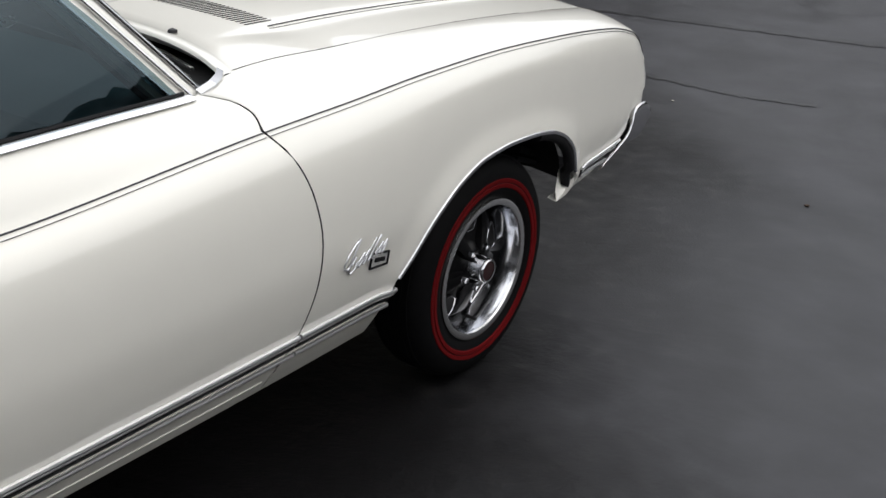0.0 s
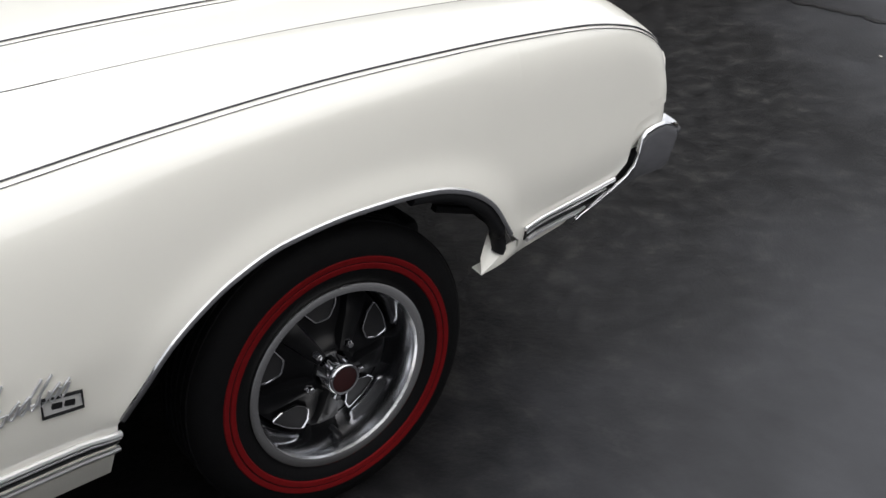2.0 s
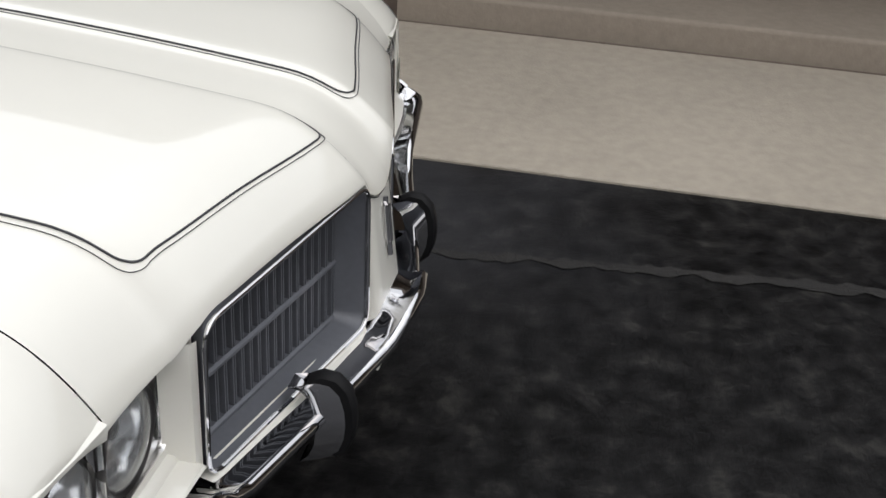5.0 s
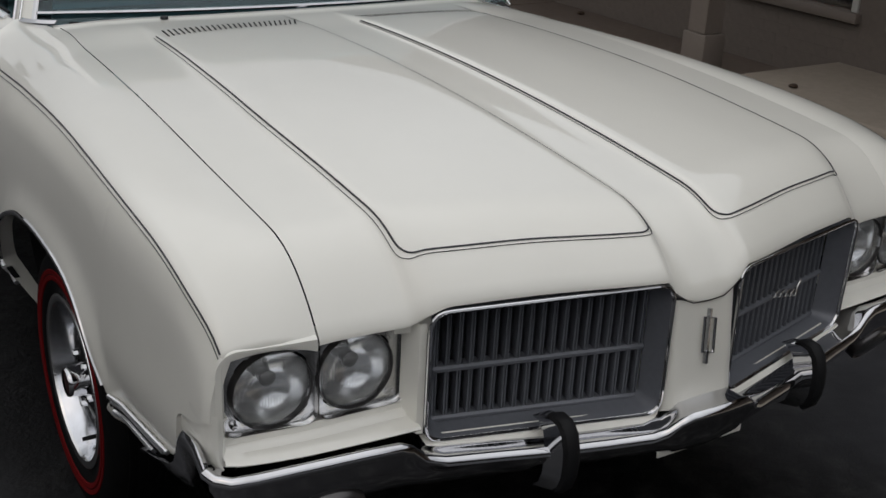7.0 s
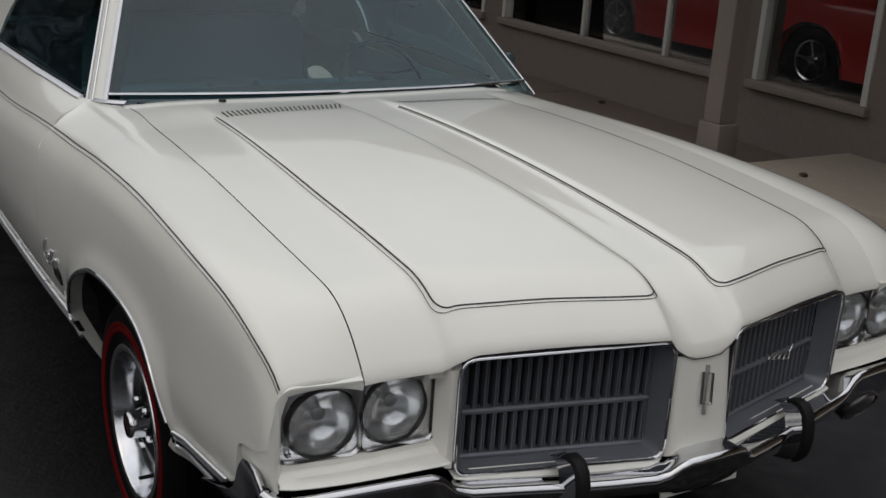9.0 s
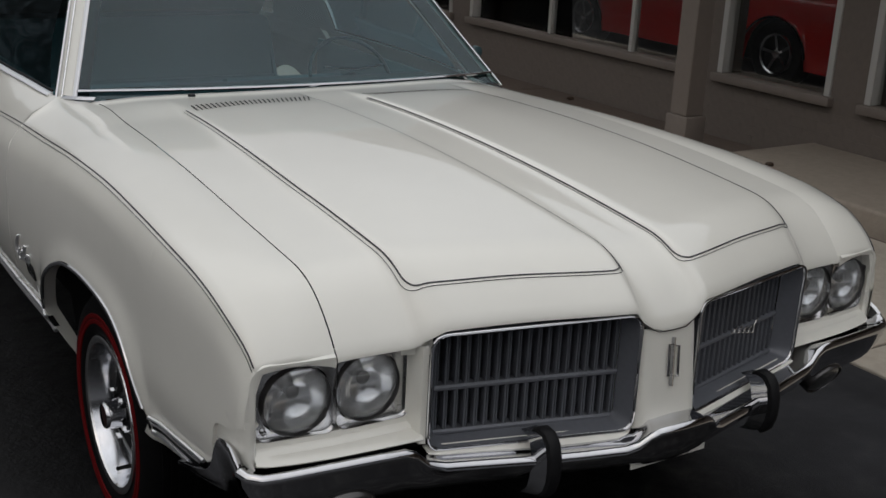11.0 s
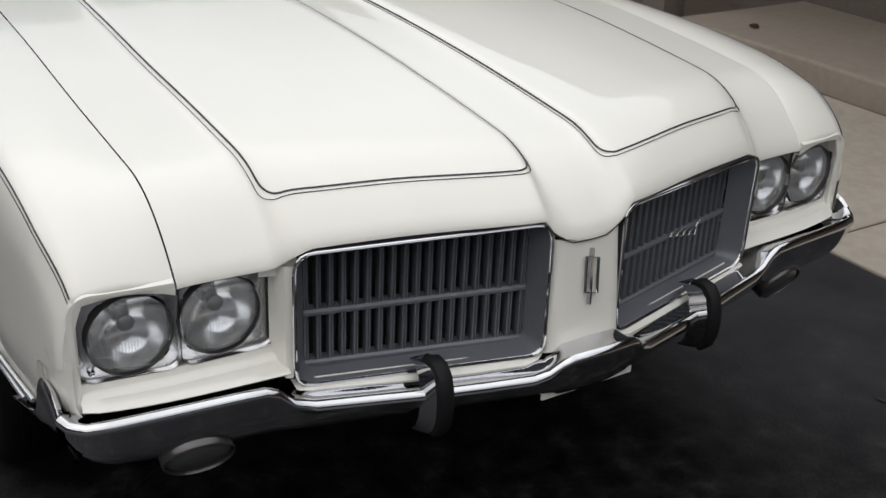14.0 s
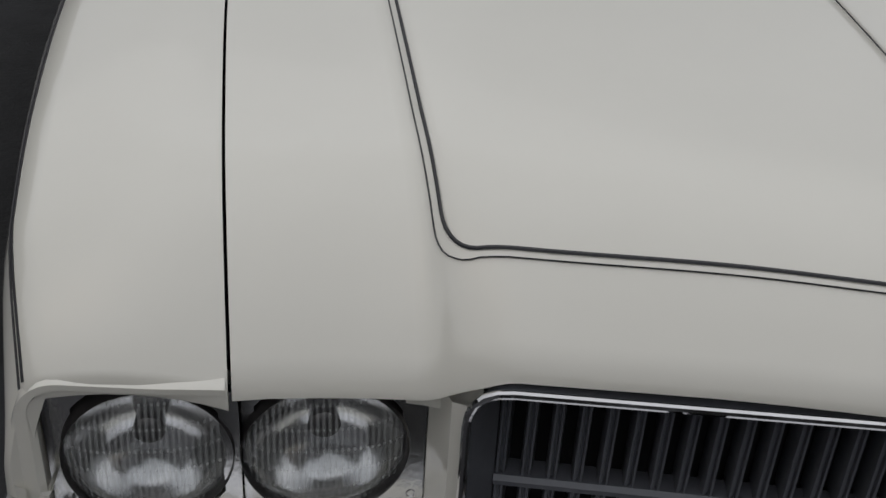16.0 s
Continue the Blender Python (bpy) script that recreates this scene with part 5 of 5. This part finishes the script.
part("rear_bumper", sweep([(0.93 * s, -4.09 + 0.05 * s * s, 0.50) for s in [-1 + k / 8 for k in range(17)]], [(-0.03, -0.05), (0.02, -0.05), (0.03, 0.0), (0.02, 0.05), (-0.03, 0.05)]), CHROME, car)


def side_glass_bm(y0, y1):
    rows = []
    for i in range(9):
        t = i / 8
        row = []
        for k in range(13):
            s = k / 12
            lo, hi = Vector((BELT_X(y0 + (y1 - y0) * s) - 0.012, y0 + (y1 - y0) * s, BELT_Z(y0 + (y1 - y0) * s))), Vector((0.575, y0 - 0.32 * (1 - s) + (y1 - y0) * s, 1.30))
            p = lo.lerp(hi, t)
            p.x += 0.03 * math.sin(math.pi * t)
            row.append(p)
        rows.append(row)
    return sheet(rows)


for g in both("side_window", lambda: side_glass_bm(-0.965, -2.05), SIDE_GLASS, car, "tinted side window glass"):
    g.visible_shadow = False
both("quarter_pillar", lambda: sheet([[Vector((BELT_X(-2.05 - 0.7 * s) - 0.01, -2.05 - 0.7 * s, BELT_Z(-2.05 - 0.7 * s) - 0.01)).lerp(Vector((0.63, -2.02 - 0.35 * s, 1.30)), t) for t in [i / 6 for i in range(7)]] for s in [k / 6 for k in range(7)]]), PAINT, car)
both("belt_trim", lambda: sweep([(BELT_X(y) + 0.004, y, BELT_Z(y) + 0.003) for y in [-0.945 - 0.065 * i for i in range(19)]], [(0.014, -0.004), (-0.002, -0.006), (-0.006, -0.005), (-0.006, -0.003), (0.001, 0.003), (0.014, 0.004)]), SATIN, car)
both("belt_seal", lambda: sweep([(BELT_X(y) - 0.014, y, BELT_Z(y) + 0.010) for y in [-0.96 - 0.065 * i for i in range(19)]], ring(0.004, 6)), BLACK, car)

part("dashboard", sheet([[Vector((x, y, z)) for y, z in ((-0.83, 0.945), (-1.00, 0.945), (-1.12, 0.94), (-1.16, 0.91), (-1.16, 0.72))] for x in [-0.70 + 0.1 * i for i in range(15)]]), DASH, car)


def seat_bm(x0, x1, y, top, depth):
    prof = [(y + depth, 0.58), (y + depth + 0.02, 0.64), (y + 0.12, 0.68), (y, 0.70), (y - 0.06, top - 0.04), (y - 0.10, top), (y - 0.18, top - 0.02), (y - 0.16, 0.55)]
    bm = loop_face([Vector((x0, a, b)) for a, b in prof], (x1 - x0, 0, 0))
    bmesh.ops.bevel(bm, geom=bm.edges[:], offset=0.018, segments=2, affect="EDGES")
    return bm


for x0, x1 in ((0.06, 0.62), (-0.68, -0.12)):
    part("front_seat", seat_bm(x0, x1, -1.62, 0.84, 0.42), TEAL_VINYL, car, "teal vinyl bucket seat")
part("rear_seat", seat_bm(-0.68, 0.62, -2.45, 0.99, 0.40), TEAL_VINYL, car, "teal vinyl rear bench")
part("parcel_shelf", box(-0.70, 0.66, -2.95, -2.6, 0.95, 0.965), TEAL_VINYL, car)
both("door_card", lambda: box(0.70, 0.715, -2.05, -1.0, 0.5, 0.94, 0.008), TEAL_VINYL, car)
HUB = Vector((-0.50, -1.34, 0.885))
sw = sweep([HUB + Vector((0.175 * math.cos(a), -0.10 * math.sin(a), 0.145 * math.sin(a))) for a in [2 * math.pi * k / 40 for k in range(40)]], ring(0.008, 8), up=(0, 0.85, 0.55), closed=True)
steering = part("steering_wheel", sw, DASH, car, "thin-rimmed dark steering wheel with a chrome horn bar")
part("horn_bar", sweep([HUB + Vector((-0.13, 0.03, 0.055)), HUB + Vector((0, 0.04, 0.045)), HUB + Vector((0.13, 0.03, 0.055))], [(-0.010, -0.003), (0.010, -0.003), (0.010, 0.003), (-0.010, 0.003)]), CHROME, steering)
part("column", sweep([HUB, HUB + Vector((0, 0.24, -0.10))], ring(0.03, 10)), DASH, steering)
part("door_mirror", lathe([(0.0, 0.0), (0.006, 0.018), (0.02, 0.024), (0.04, 0.022), (0.05, 0.0)], 24, "y", (-0.885, -1.07, 1.02)), DASH, car, "small dark driver door mirror")
part("mirror_stem", sweep([(-0.885, -1.05, 1.02), (-0.875, -1.05, 0.95), (-0.865, -1.05, 0.91)], ring(0.008, 8), up=(1, 0, 0)), CHROME, car)
part("door_handle", sweep([(0.925, -1.86, 0.80), (0.945, -1.90, 0.80), (0.945, -2.02, 0.80), (0.925, -2.06, 0.80)], ring(0.010, 8), up=(1, 0, 0)), CHROME, car)


# ---- red cars in the showroom ----
def red_car(x, rear, front):
    """A red coupe seen from its side; the axles stand at rear and front."""
    mid_y = (rear + front) / 2
    c = thing("show_car", "red vintage coupe parked behind the showroom glass", "car", (x, mid_y, 0.012))
    half, r = (front - rear) / 2, 0.37
    rows = []
    n = 150
    for i in range(n + 1):
        yy = -half - 0.75 + (2 * half + 1.85) * i / n
        lo = 0.20
        for w in (-half, half):
            if abs(yy - w) < r:
                lo = max(lo, 0.27 + 0.95 * math.sqrt(r * r - (yy - w) ** 2))
        tuck = 0.25 * max(0.0, abs(yy - 0.15) - half - 0.45) ** 2
        rows.append([Vector((px - tuck, yy, max(pz, lo + e))) for px, pz, e in ((-0.5, 1.0, 0), (-0.2, 0.97, 0), (-0.06, 0.90, 0), (-0.012, 0.80, 0.03), (0.0, 0.72, 0.02), (0.0, 0.60, 0.015), (-0.01, 0.42, 0.01), (-0.03, 0.20, 0.0), (-0.09, 0.20, 0.0))])
    part("body", sheet(rows), RED_PAINT, c, sharp=60)
    part("floor_pan", box(-1.5, -0.12, -half - 0.7, half + 1.0, 0.2, 0.5, 0.02), UNDERBODY, c)
    part("cabin", loop_face([Vector((-0.3, a, b)) for a, b in ((-half - 0.2, 0.95), (-half + 0.5, 1.32), (0.1, 1.34), (0.7, 0.97))], (-1.1, 0, 0)), RED_PAINT, c)
    part("side_marker", box(-0.004, 0.004, -half + 0.62, -half + 0.70, 0.66, 0.69, 0.002, 1), BRUSHED, c)
    for w in (-half, half):
        part("arch_trim", sweep([(-0.004 - 0.02 * max(0.0, 0.5 - math.sin(a)), w + r * math.cos(a), 0.27 + r * 0.95 * math.sin(a)) for a in [0.1 + (math.pi - 0.2) * k / 30 for k in range(31)]], ring(0.011, 6), up=(1, 0, 0)), CHROME, c)
        centre = (-0.07, w, 0.298)
        tyre = part("wheel", lathe([(-0.2, 0.17), (-0.2, 0.28), (-0.02, 0.298), (0.0, 0.285), (0.01, 0.24), (0.0, 0.19), (-0.03, 0.18)], 48, "x", centre), TYRE, c)
        part("rim", lathe([(0.0, 0.18), (-0.04, 0.165), (-0.06, 0.0)], 48, "x", centre), STEEL_GREY, tyre)
        part("rim_edge", lathe([(0.0, 0.186), (0.012, 0.178), (0.006, 0.162), (-0.02, 0.158)], 48, "x", centre), RIM_SILVER, tyre)
        for k in range(5):
            a = 2 * math.pi * k / 5 + 0.5
            ca, sa = math.cos(a), math.sin(a)
            part("spoke", sweep([(-0.095, w + 0.04 * ca, 0.298 + 0.04 * sa), (-0.08, w + 0.16 * ca, 0.298 + 0.16 * sa)], [(-0.013, -0.006), (0.013, -0.006), (0.013, 0.006), (-0.013, 0.006)], up=(1, 0, 0)), RIM_SILVER, tyre)
        part("hub", lathe([(-0.03, 0.045), (0.0, 0.04), (0.01, 0.0)], 24, "x", centre), BRUSHED, tyre)
    return c


red_car(-6.3, -7.08, -4.37)

# ---- small litter ----
def litter(name, label, x, y, z, size, material, category):
    """A small uneven lump lying on the ground."""
    rnd = random.Random(int(1000 * abs(x)))
    bm = bmesh.new()
    bmesh.ops.create_icosphere(bm, subdivisions=2, radius=size)
    for v in bm.verts:
        v.co *= rnd.uniform(0.75, 1.2)
        v.co.z *= 0.45
    low = min(v.co.z for v in bm.verts)
    bmesh.ops.translate(bm, vec=(x, y, z - low), verts=bm.verts)
    return tagged(part(name, bm, material), label, category)


PEBBLE = mat("pale_pebble", (0.35, 0.33, 0.30), 0.8, var=0.2, scale=40)
LEAF = mat("dry_brown_leaf", (0.05, 0.03, 0.018), 0.8, var=0.3, scale=40)
litter("pebble", "small pale pebble lying on the black asphalt", 0.06, 3.13, 0.0, 0.008, PEBBLE, "pebble")
litter("pebble", "small dark pebble lying on the black asphalt", 1.153, 2.077, 0.0, 0.011, LEAF, "pebble")
litter("dry_leaf", "dry curled brown leaf on the concrete porch slab", -3.508, -1.787, 0.15, 0.025, LEAF, "leaf")
litter("dry_leaf", "dry curled brown leaf on the dark brown walk by the wall", -4.15, -4.45, 0.012, 0.03, LEAF, "leaf")

# ---- bricks of the low shop wall, last ----
brick_bm = box(-0.012, 0.0, -0.103, 0.103, -0.0325, 0.0325, 0.0015, 1)
brick = None
for row in range(5):
    z = 0.05 + 0.068 * row
    for k in range(40):
        y = -7.6 + 0.21 * k + (0.105 if row % 2 else 0)
        if brick is None:
            brick = part("brick", brick_bm, WALL_PAINT, wall)
            ob = brick
        else:
            ob = new("brick", brick.data)
            ob.parent = wall
        ob.location = (WALL_X - 0.0051 + 0.0004 * ((k * 7 + row * 3) % 3), y, z)
